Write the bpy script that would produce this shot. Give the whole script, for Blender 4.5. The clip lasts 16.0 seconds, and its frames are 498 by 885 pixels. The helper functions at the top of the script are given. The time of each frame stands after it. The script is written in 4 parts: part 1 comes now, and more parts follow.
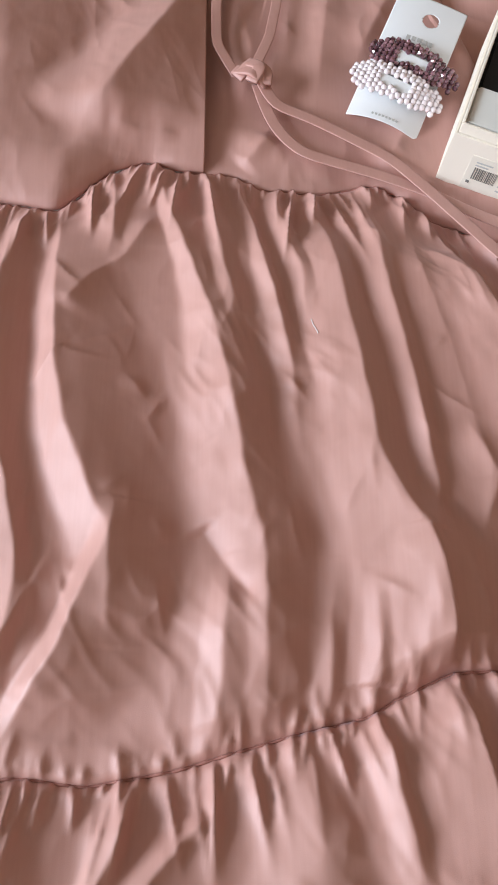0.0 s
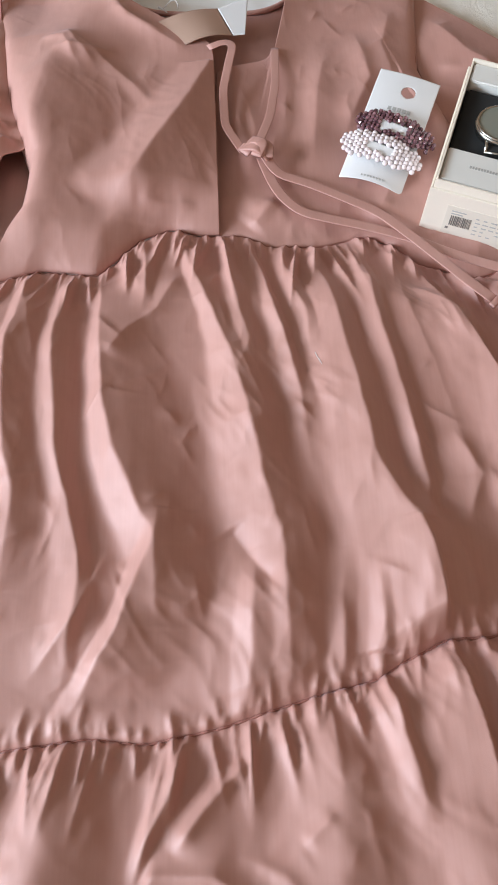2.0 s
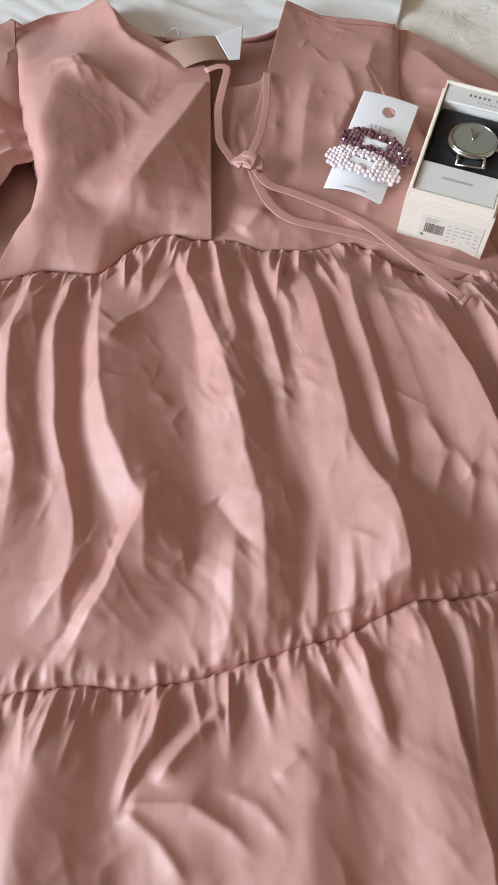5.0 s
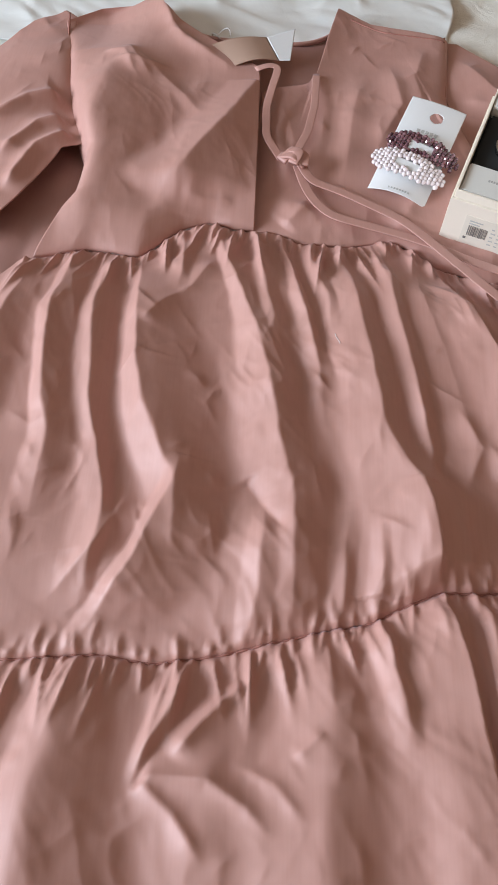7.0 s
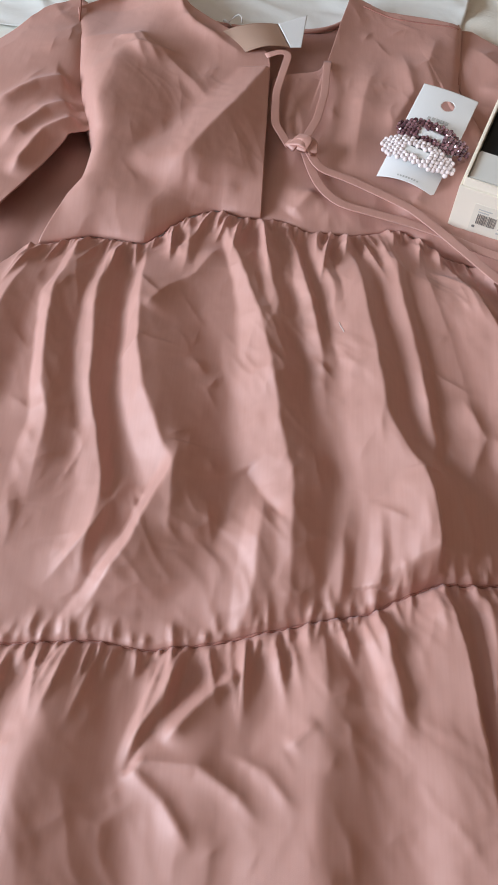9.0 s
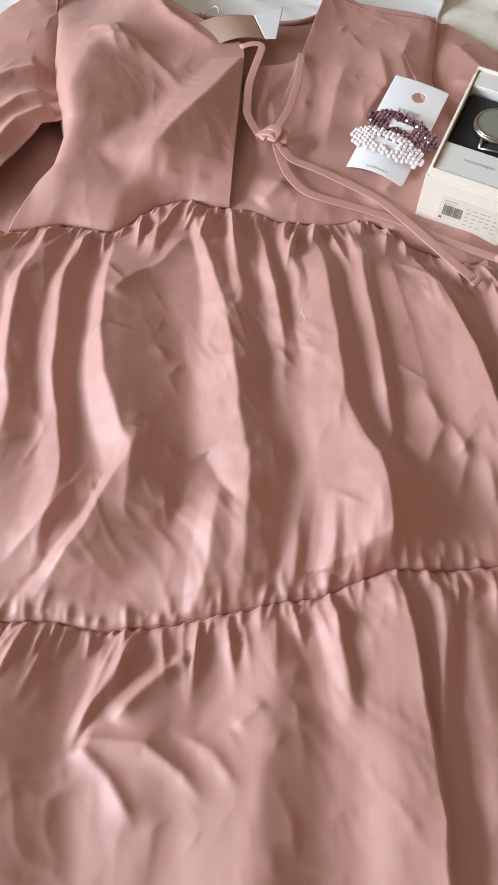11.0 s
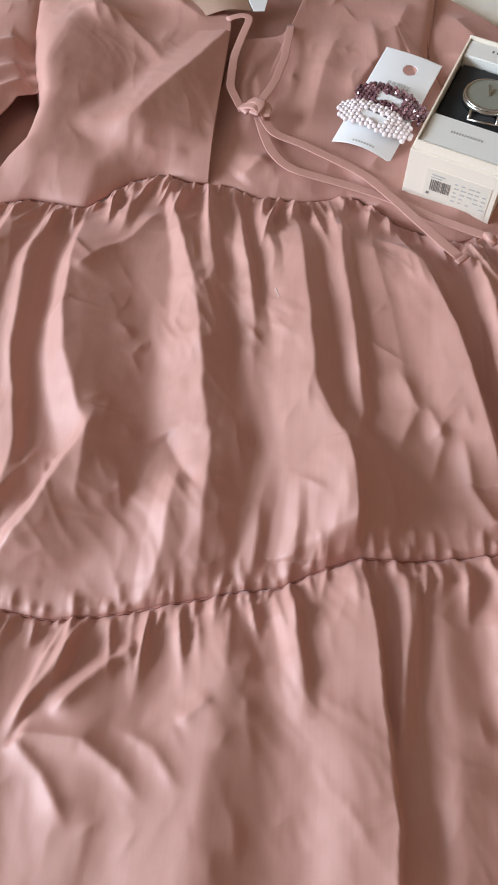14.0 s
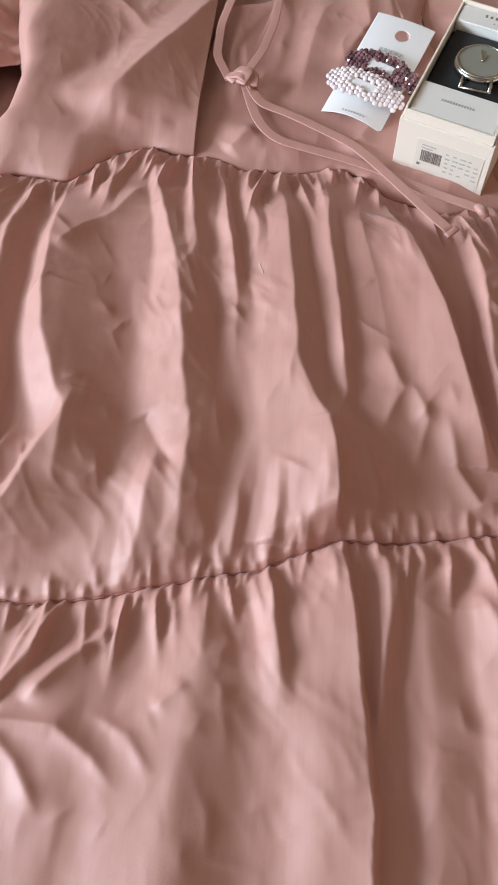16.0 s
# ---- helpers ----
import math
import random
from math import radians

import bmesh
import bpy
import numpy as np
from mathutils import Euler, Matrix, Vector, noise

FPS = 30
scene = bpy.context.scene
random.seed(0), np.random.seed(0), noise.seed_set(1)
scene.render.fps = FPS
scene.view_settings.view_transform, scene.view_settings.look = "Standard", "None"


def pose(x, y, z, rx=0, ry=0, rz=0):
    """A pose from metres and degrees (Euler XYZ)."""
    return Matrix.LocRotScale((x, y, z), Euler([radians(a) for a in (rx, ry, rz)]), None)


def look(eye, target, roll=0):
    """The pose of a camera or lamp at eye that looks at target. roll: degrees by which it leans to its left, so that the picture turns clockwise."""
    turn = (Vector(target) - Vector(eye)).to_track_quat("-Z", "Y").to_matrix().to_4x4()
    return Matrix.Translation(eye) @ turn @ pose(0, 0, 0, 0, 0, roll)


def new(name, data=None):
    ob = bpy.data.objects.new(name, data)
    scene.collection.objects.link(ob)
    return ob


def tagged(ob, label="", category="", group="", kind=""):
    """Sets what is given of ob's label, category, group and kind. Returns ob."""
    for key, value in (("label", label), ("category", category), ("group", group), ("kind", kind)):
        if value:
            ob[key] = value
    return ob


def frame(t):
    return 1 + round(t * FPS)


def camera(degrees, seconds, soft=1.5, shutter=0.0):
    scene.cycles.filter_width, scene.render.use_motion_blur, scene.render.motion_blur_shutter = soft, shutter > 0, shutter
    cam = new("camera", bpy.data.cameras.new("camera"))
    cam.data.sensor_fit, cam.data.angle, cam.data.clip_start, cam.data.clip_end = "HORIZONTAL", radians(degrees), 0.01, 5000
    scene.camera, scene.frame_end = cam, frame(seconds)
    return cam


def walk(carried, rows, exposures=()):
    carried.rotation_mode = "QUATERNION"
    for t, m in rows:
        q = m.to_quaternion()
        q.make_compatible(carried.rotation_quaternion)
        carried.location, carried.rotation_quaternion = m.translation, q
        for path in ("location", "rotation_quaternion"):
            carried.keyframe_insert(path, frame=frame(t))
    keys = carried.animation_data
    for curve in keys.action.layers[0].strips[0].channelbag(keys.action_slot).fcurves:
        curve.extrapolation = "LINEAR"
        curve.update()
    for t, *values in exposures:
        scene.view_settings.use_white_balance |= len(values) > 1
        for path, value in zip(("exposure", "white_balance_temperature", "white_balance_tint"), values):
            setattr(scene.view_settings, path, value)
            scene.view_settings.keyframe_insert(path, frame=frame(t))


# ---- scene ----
cam = camera(31.5, 16.0, soft=1.7)
PATH = [
    (0, (-0.168, -0.107, 0.569), (0.003, 0.818, -1.196), 11.3),
    (0.5, (-0.132, -0.186, 0.609), (-0.026, 0.795, -1.130), 6.9),
    (1, (-0.092, -0.200, 0.731), (-0.029, 0.777, -1.012), 5.0),
    (1.5, (-0.130, -0.194, 0.664), (-0.063, 0.831, -1.053), 4.4),
    (2, (-0.159, -0.184, 0.658), (-0.081, 0.840, -1.059), 2.7),
    (2.5, (-0.161, -0.184, 0.652), (-0.091, 0.858, -1.053), 2.2),
    (3, (-0.137, -0.193, 0.648), (-0.066, 0.860, -1.051), 2.0),
    (5.3, (-0.146, -0.272, 0.689), (-0.084, 0.833, -0.976), 2.8),
    (5.5, (-0.151, -0.28, 0.683), (-0.095, 0.841, -0.972), 3.2),
    (6, (-0.156, -0.279, 0.677), (-0.113, 0.861, -0.966), 3.8),
    (6.5, (-0.147, -0.277, 0.667), (-0.108, 0.868, -0.973), 4.5),
    (7, (-0.162, -0.287, 0.658), (-0.12, 0.858, -0.981), 5.1),
    (7.5, (-0.151, -0.289, 0.655), (-0.12, 0.849, -0.989), 5.1),
    (8, (-0.147, -0.287, 0.654), (-0.13, 0.852, -0.99), 4.7),
    (10.5, (-0.135, -0.291, 0.65), (-0.142, 0.826, -1.009), 3.9),
    (11, (-0.108, -0.297, 0.655), (-0.114, 0.827, -0.999), 4.1),
    (11.5, (-0.066, -0.298, 0.686), (-0.072, 0.845, -0.955), 4.1),
    (12, (-0.056, -0.293, 0.679), (-0.064, 0.871, -0.947), 4.5),
    (12.5, (-0.053, -0.292, 0.64), (-0.066, 0.883, -0.978), 4.9),
    (13, (-0.046, -0.285, 0.628), (-0.076, 0.873, -1.002), 3.8),
    (13.5, (-0.052, -0.281, 0.621), (-0.097, 0.851, -1.027), 3.1),
    (14, (-0.058, -0.283, 0.617), (-0.119, 0.835, -1.04), 2.4),
    (14.5, (-0.058, -0.282, 0.615), (-0.12, 0.819, -1.053), 2.5),
    (15, (-0.049, -0.276, 0.612), (-0.12, 0.814, -1.063), 1.9),
    (15.5, (-0.044, -0.272, 0.609), (-0.121, 0.808, -1.073), 1.5),
    (16, (-0.035, -0.269, 0.608), (-0.117, 0.798, -1.082), 1.1),
]
walk(cam, [(t, look(eye, target, roll)) for t, eye, target, roll in PATH],
     exposures=[(0, 0.0), (3, 0.0), (5.5, 0.0), (7.5, -0.15), (10.5, -0.05), (11.5, 0.27), (12.5, 0.05), (13.5, 0.0), (16, 0.03)])

# ---- light ----
world = bpy.data.worlds.new("daylight")
world.use_nodes = True
scene.world = world
wt = world.node_tree
sky = wt.nodes.new("ShaderNodeTexSky")
sky.sky_type, sky.sun_disc = "NISHITA", False
sky.sun_elevation, sky.sun_rotation = radians(35), radians(250)
wt.links.new(sky.outputs[0], wt.nodes["Background"].inputs[0])
wt.nodes["Background"].inputs[1].default_value = 0.12


def window_light(name, place, target, wide, high, watts, colour):
    lamp = bpy.data.lights.new(name, "AREA")
    lamp.shape, lamp.size, lamp.size_y, lamp.energy, lamp.color = "RECTANGLE", wide, high, watts, colour
    ob = new(name, lamp)
    ob.matrix_world = look(place, target)
    return ob


# daylight through the window in the wall beside the bed
window_light("window_daylight", (-4.50, -0.80, 1.55), (-0.1, 0.3, 0.1), 2.5, 1.6, 392, (0.75, 0.88, 1.0))


# ---- materials ----
def material(name):
    m = bpy.data.materials.new(name)
    m.use_nodes = True
    return m, m.node_tree, m.node_tree.nodes["Principled BSDF"]


def node(tree, kind, **values):
    n = tree.nodes.new(kind)
    for key, value in values.items():
        n.inputs[key].default_value = value
    return n


def blend(tree, fac, a, b):
    """Mix of two colours by a factor socket."""
    n = tree.nodes.new("ShaderNodeMix")
    n.data_type = "RGBA"
    n.inputs[6].default_value, n.inputs[7].default_value = (*a, 1), (*b, 1)
    tree.links.new(fac, n.inputs[0])
    return n.outputs[2]


def plain(name, colour, rough=0.5, metal=0.0, vary=0.06, grain=600.0, bump=0.05, coat=0.0, sheen=0.0):
    """A surface with slight mottling at two scales and a fine relief."""
    m, tree, b = material(name)
    at = tree.nodes.new("ShaderNodeTexCoord").outputs["Object"]
    big, fine = node(tree, "ShaderNodeTexNoise", Scale=25.0, Detail=4.0), node(tree, "ShaderNodeTexNoise", Scale=grain, Detail=3.0)
    tree.links.new(at, big.inputs["Vector"]), tree.links.new(at, fine.inputs["Vector"])
    low = tuple(c * (1 - vary) for c in colour)
    tree.links.new(blend(tree, big.outputs[0], low, tuple(min(1, c * (1 + vary)) for c in colour)), b.inputs["Base Color"])
    b.inputs["Roughness"].default_value, b.inputs["Metallic"].default_value = rough, metal
    b.inputs["Coat Weight"].default_value, b.inputs["Sheen Weight"].default_value = coat, sheen
    if bump:
        bp = node(tree, "ShaderNodeBump", Strength=bump, Distance=0.001)
        tree.links.new(fine.outputs[0], bp.inputs["Height"]), tree.links.new(bp.outputs[0], b.inputs["Normal"])
    return m


def fabric(name, colour, deep, rough=0.60):
    """Crisp woven cotton with a satin lustre: fine weave, faint slubs and small creases."""
    m, tree, b = material(name)
    at = tree.nodes.new("ShaderNodeTexCoord").outputs["Object"]
    big = node(tree, "ShaderNodeTexNoise", Scale=9.0, Detail=5.0, Roughness=0.6)
    tree.links.new(at, big.inputs["Vector"])
    slub = tree.nodes.new("ShaderNodeMapping")
    slub.inputs["Scale"].default_value = (420, 22, 1)
    tree.links.new(at, slub.inputs["Vector"])
    lines = node(tree, "ShaderNodeTexNoise", Scale=1.0, Detail=3.0)
    tree.links.new(slub.outputs[0], lines.inputs["Vector"])
    add = tree.nodes.new("ShaderNodeMath")
    add.operation = "ADD"
    tree.links.new(big.outputs[0], add.inputs[0])
    half = tree.nodes.new("ShaderNodeMath")
    half.operation = "MULTIPLY_ADD"
    half.inputs[1].default_value, half.inputs[2].default_value = 0.7, -0.35
    tree.links.new(lines.outputs[0], half.inputs[0]), tree.links.new(half.outputs[0], add.inputs[1])
    tree.links.new(blend(tree, add.outputs[0], deep, colour), b.inputs["Base Color"])
    b.inputs["Roughness"].default_value = rough
    b.inputs["Specular IOR Level"].default_value = 0.8
    b.inputs["Specular Tint"].default_value = (0.95, 0.92, 1.0, 1)
    b.inputs["Sheen Weight"].default_value, b.inputs["Sheen Roughness"].default_value = 0.12, 0.4
    b.inputs["Sheen Tint"].default_value = (0.9, 0.85, 1.0, 1)
    b.inputs["Coat Weight"].default_value, b.inputs["Coat Roughness"].default_value, b.inputs["Coat IOR"].default_value = 0.35, 0.70, 1.85
    warp = node(tree, "ShaderNodeTexNoise", Scale=14.0, Detail=3.0)
    tree.links.new(at, warp.inputs["Vector"])
    bent = tree.nodes.new("ShaderNodeMix")
    bent.data_type = "VECTOR"
    bent.inputs[0].default_value = 0.10
    tree.links.new(at, bent.inputs[4]), tree.links.new(warp.outputs["Color"], bent.inputs[5])
    long = tree.nodes.new("ShaderNodeMapping")
    long.inputs["Scale"].default_value = (30, 13, 13)
    tree.links.new(bent.outputs[1], long.inputs["Vector"])
    facets = node(tree, "ShaderNodeTexVoronoi", Scale=1.0)
    facets.feature = "SMOOTH_F1"
    facets.inputs["Smoothness"].default_value = 0.25
    tree.links.new(long.outputs[0], facets.inputs["Vector"])
    b0 = node(tree, "ShaderNodeBump", Strength=0.08, Distance=0.005)
    tree.links.new(facets.outputs["Distance"], b0.inputs["Height"])
    crease = node(tree, "ShaderNodeTexNoise", Scale=1.7, Detail=3.0, Roughness=0.45)
    crease.noise_type = "RIDGED_MULTIFRACTAL"
    tree.links.new(long.outputs[0], crease.inputs["Vector"])
    b1 = node(tree, "ShaderNodeBump", Strength=0.16, Distance=0.0035)
    tree.links.new(crease.outputs[0], b1.inputs["Height"]), tree.links.new(b0.outputs[0], b1.inputs["Normal"])
    weave = node(tree, "ShaderNodeTexNoise", Scale=1500.0, Detail=2.0)
    tree.links.new(at, weave.inputs["Vector"])
    b2 = node(tree, "ShaderNodeBump", Strength=0.12, Distance=0.0006)
    tree.links.new(weave.outputs[0], b2.inputs["Height"]), tree.links.new(b1.outputs[0], b2.inputs["Normal"])
    tree.links.new(b2.outputs[0], b.inputs["Normal"])
    return m


PINK = fabric("dusty_pink_cotton", (0.572, 0.304, 0.256), (0.502, 0.240, 0.196))
# the dress pink made darker, with shade put into its colour
SHADED_LINING = fabric("dusty_pink_shaded_wrong_side", (0.47, 0.24, 0.20), (0.41, 0.19, 0.155), 0.6)
THREAD = plain("pink_thread", (0.36, 0.15, 0.12), 0.7, grain=900)
WALLPAINT = plain("cream_wall_paint", (0.36, 0.23, 0.14), 0.8, vary=0.03, grain=200)
CEILPAINT = plain("white_ceiling_paint", (0.40, 0.37, 0.33), 0.85, vary=0.02, grain=200)
FLOORWOOD = plain("brown_floor", (0.28, 0.17, 0.10), 0.5, vary=0.2, grain=90)
CREAMBOX = plain("cream_box_board", (0.88, 0.80, 0.70), 0.55, vary=0.02, grain=900)
WHITEBOARD = plain("white_box_board", (0.80, 0.79, 0.76), 0.5, vary=0.02, grain=900)
BLACKPAD = plain("black_velvet_pad", (0.012, 0.012, 0.013), 0.9, grain=1500, bump=0.2, sheen=0.1)
LABEL = plain("label_paper", (0.80, 0.74, 0.65), 0.5, vary=0.02)
INK = plain("grey_ink", (0.20, 0.19, 0.18), 0.6, bump=0)
PALEINK = plain("pale_grey_print", (0.50, 0.49, 0.48), 0.6, bump=0)
CARD = plain("white_card", (0.80, 0.79, 0.80), 0.5, vary=0.02, grain=800)
CHROME = plain("polished_steel", (0.55, 0.55, 0.53), 0.24, 1.0, vary=0.02, bump=0)
DIAL = plain("grey_green_dial", (0.30, 0.33, 0.29), 0.25, 0.2, vary=0.05, bump=0, coat=0.8)
PLUM = plain("plum_glass_beads", (0.16, 0.055, 0.075), 0.12, 0.25, vary=0.4, bump=0, coat=1.0)
for m_, a_, b_ in ((PLUM, (0.09, 0.03, 0.045), (0.34, 0.17, 0.20)),):
    t_ = m_.node_tree
    info = t_.nodes.new("ShaderNodeObjectInfo")
    t_.links.new(blend(t_, info.outputs["Random"], a_, b_), t_.nodes["Principled BSDF"].inputs["Base Color"])
PEARL = plain("pale_pink_beads", (0.80, 0.70, 0.72), 0.25, 0.0, vary=0.06, bump=0, coat=0.6)
TAGPAPER = plain("hang_tag_paper", (0.82, 0.82, 0.84), 0.55, vary=0.02)
# tag paper on its shadowed side: shade and pink reflection painted as brown
TAGSHADE = plain("hang_tag_shaded_paper", (0.50, 0.33, 0.26), 0.6, vary=0.06)


# ---- mesh helpers ----
def part(name, bm, mat, parent=None, label="", smooth=False):
    me = bpy.data.meshes.new(name)
    bm.to_mesh(me)
    bm.free()
    me.materials.append(mat)
    if smooth:
        me.shade_smooth()
    ob = new(name, me)
    if parent:
        ob.parent = parent
    if label:
        ob["label"] = label
    return ob


def block(a, b, bevel=0.0):
    """A box between two corners, with rounded edges."""
    bm = bmesh.new()
    lo, hi = [min(p) for p in zip(a, b)], [max(p) for p in zip(a, b)]
    bmesh.ops.create_cube(bm, size=1.0)
    for v in bm.verts:
        v.co = [(l + h) / 2 + c * (h - l) for l, h, c in zip(lo, hi, v.co)]
    if bevel:
        bmesh.ops.bevel(bm, geom=bm.edges[:], offset=bevel, segments=2, affect="EDGES")
    return bm


def smoothstep(a, b, x):
    t = np.clip((x - a) / (b - a), 0, 1)
    return t * t * (3 - 2 * t)


def lattice(X, Y, cell, seed):
    """Smooth random heights, -1 to 1, over the plan with one knot per cell."""
    grid = np.random.RandomState(seed).uniform(-1, 1, (64, 64))
    u, v = X / cell + 200.3, Y / cell + 200.7
    i, j = np.floor(u).astype(int), np.floor(v).astype(int)
    a, b = smoothstep(0, 1, u - i), smoothstep(0, 1, v - j)
    g = lambda p, q: grid[p % 64, q % 64]
    return (g(i, j) * (1 - a) + g(i + 1, j) * a) * (1 - b) + (g(i, j + 1) * (1 - a) + g(i + 1, j + 1) * a) * b


def ridge(Z, X, Y, spine, west, east, high, start=0.0, end=0.0, power=1.25):
    """Adds a fold along a spine drawn downwards: west and east are the widths of its two slopes, start and end how much of it fades in and out."""
    pts = np.array(spine, float)
    reach = 4.0 * max(west, east)
    near = (X > pts[:, 0].min() - reach) & (X < pts[:, 0].max() + reach) & (Y > pts[:, 1].min() - reach) & (Y < pts[:, 1].max() + reach)
    x, y = X[near], Y[near]
    best, side, along, done = np.full(x.shape, 9.0), np.zeros(x.shape), np.zeros(x.shape), 0.0
    lengths = np.hypot(*np.diff(pts, axis=0).T)
    for (ax, ay), (bx, by), size in zip(pts, pts[1:], lengths):
        dx, dy = (bx - ax) / size, (by - ay) / size
        s = np.clip((x - ax) * dx + (y - ay) * dy, 0, size)
        ex, ey = x - ax - s * dx, y - ay - s * dy
        d = np.hypot(ex, ey)
        better = d < best
        best = np.where(better, d, best)
        side = np.where(better, ex * -dy + ey * dx, side)
        along = np.where(better, done + s, along)
        done += size
    u = along / done
    fade = (smoothstep(0, start, u) if start else 1.0) * (smoothstep(0, end, 1 - u) if end else 1.0)
    Z[near] += high * fade * np.exp(-(np.hypot(best, 0.0012) / np.where(side > 0, east, west)) ** power)


def fold(Z, X, Y, rows, soft=0.0008):
    """Adds a crisp fold drawn down the cloth. Rows: x and y of its crest, the widths of its west and east faces, its height; the faces are nearly flat."""
    r = np.array(rows, float)[::-1]
    reach = r[:, 2:4].max() + 0.01
    near = (Y >= r[0, 1]) & (Y <= r[-1, 1]) & (X > r[:, 0].min() - reach) & (X < r[:, 0].max() + reach)
    x, y = X[near], Y[near]
    step = 0.008

    def at(k):
        return sum(np.interp(y + d * step, r[:, 1], r[:, k]) for d in (-1, -0.5, 0, 0.5, 1)) / 5
    d = x - at(0) + 0.0022 * lattice(x, 0.5 * y, 0.022, 7) + 0.0006 * lattice(x, 0.6 * y, 0.008, 8)
    width = np.where(d < 0, at(2), at(3))
    u = (np.hypot(d, soft) - soft) / np.maximum(width, 1e-4)
    Z[near] += at(4) * np.where(u < 0.7, 1 - u / 0.85, np.clip(1 - u, 0, 1) ** 2 * 1.961 * np.where(u < 1, 1, 0))


def sheet(name, X, Y, Z, mat, parent, label="", thick=0.0012):
    """A cloth surface over a grid of places."""
    n, m = X.shape
    k = np.arange(n * m).reshape(n, m)
    faces = np.stack([k[:-1, :-1], k[:-1, 1:], k[1:, 1:], k[1:, :-1]], -1).reshape(-1, 4)
    me = bpy.data.meshes.new(name)
    me.from_pydata(np.stack([X, Y, Z], -1).reshape(-1, 3).tolist(), [], faces.tolist())
    me.materials.append(mat)
    me.shade_smooth()
    ob = new(name, me)
    if parent:
        ob.parent = parent
    if label:
        ob["label"] = label
    if thick:
        sol = ob.modifiers.new("thickness", "SOLIDIFY")
        sol.thickness, sol.offset = thick, -1
    return ob


def empty(name, m=None):
    ob = new(name)
    if m is not None:
        ob.matrix_world = m
    return ob


def curve_of(points):
    xs, ys = zip(*points)
    return lambda x: np.interp(x, xs, ys)


def smooth_curve(points, soft=0.012):
    f = curve_of(points)
    return lambda x: (f(x - soft) + 2 * f(x - soft / 2) + 3 * f(x) + 2 * f(x + soft / 2) + f(x + soft)) / 9


# ---- the room ----
def room():
    x0, x1, y0, y1, z0, z1 = -4.6, 1.7, -3.0, 3.0, -0.55, 2.85
    tagged(part("floor", block((x0 - 0.1, y0 - 0.1, z0 - 0.1), (x1 + 0.1, y1 + 0.1, z0)), FLOORWOOD), "brown wooden floor of the bedroom", "floor", kind="structure")
    tagged(part("ceiling", block((x0 - 0.1, y0 - 0.1, z1), (x1 + 0.1, y1 + 0.1, z1 + 0.1)), CEILPAINT), "plain white painted ceiling", "ceiling", kind="structure")
    for name, a, b in (("wall_north", (x0, y1, z0), (x1, y1 + 0.1, z1)), ("wall_south", (x0, y0 - 0.1, z0), (x1, y0, z1)), ("wall_east", (x1, y0, z0), (x1 + 0.1, y1, z1))):
        tagged(part(name, block(a, b), WALLPAINT), "plain cream painted bedroom wall", "wall", kind="structure")
    bm = bmesh.new()
    for a, b in (((x0 - 0.1, y0, z0), (x0, -2.15, z1)), ((x0 - 0.1, 0.55, z0), (x0, y1, z1)), ((x0 - 0.1, -2.15, z0), (x0, 0.55, 0.70)), ((x0 - 0.1, -2.15, 2.42), (x0, 0.55, z1))):
        piece = block(a, b)
        me = bpy.data.meshes.new("piece")
        piece.to_mesh(me)
        piece.free()
        bm.from_mesh(me)
        bpy.data.meshes.remove(me)
    tagged(part("wall_west", bm, WALLPAINT), "cream painted bedroom wall with a window opening", "wall", kind="structure")


room()


# ---- the bed and its cover ----
def bedspread_material():
    m, tree, b = material("cream_damask")
    at = tree.nodes.new("ShaderNodeTexCoord").outputs["Object"]
    big = node(tree, "ShaderNodeTexNoise", Scale=24.0, Detail=6.0, Roughness=0.65, Distortion=0.7)
    tree.links.new(at, big.inputs["Vector"])
    tree.links.new(blend(tree, big.outputs[0], (0.80, 0.77, 0.69), (0.97, 0.95, 0.90)), b.inputs["Base Color"])
    b.inputs["Roughness"].default_value = 0.7
    b.inputs["Sheen Weight"].default_value = 0.2
    fine = node(tree, "ShaderNodeTexNoise", Scale=700.0, Detail=2.0)
    tree.links.new(at, fine.inputs["Vector"])
    b1, b2 = node(tree, "ShaderNodeBump", Strength=0.6, Distance=0.005), node(tree, "ShaderNodeBump", Strength=0.3, Distance=0.0008)
    tree.links.new(big.outputs[0], b1.inputs["Height"]), tree.links.new(fine.outputs[0], b2.inputs["Height"])
    tree.links.new(b1.outputs[0], b2.inputs["Normal"]), tree.links.new(b2.outputs[0], b.inputs["Normal"])
    return m


def bed():
    base = empty("bed", pose(0, 0, -0.55))
    X, Y = np.meshgrid(np.linspace(-1.0, 1.1, 300), np.linspace(-1.2, 1.35, 340))
    Z = 0.55 + 0.003 * lattice(X, Y, 0.09, 3) + 0.0015 * lattice(X, Y, 0.03, 4) - 0.004
    Z += 0.006 * np.abs(lattice(X, Y, 0.16, 5)) * smoothstep(0.8, 0.95, Y)
    sheet("bedspread", X, Y, Z, bedspread_material(), base, "cream woven bedspread, slightly rumpled", 0)
    mattress = block((-1.0, -1.2, 0.28), (1.1, 1.35, 0.535), 0.03)
    part("mattress", mattress, WHITEBOARD, base)
    part("bed_base", block((-0.98, -1.18, 0.0), (1.08, 1.33, 0.28), 0.01), FLOORWOOD, base)
    tagged(base, "double bed under a cream woven bedspread", "bed")


bed()


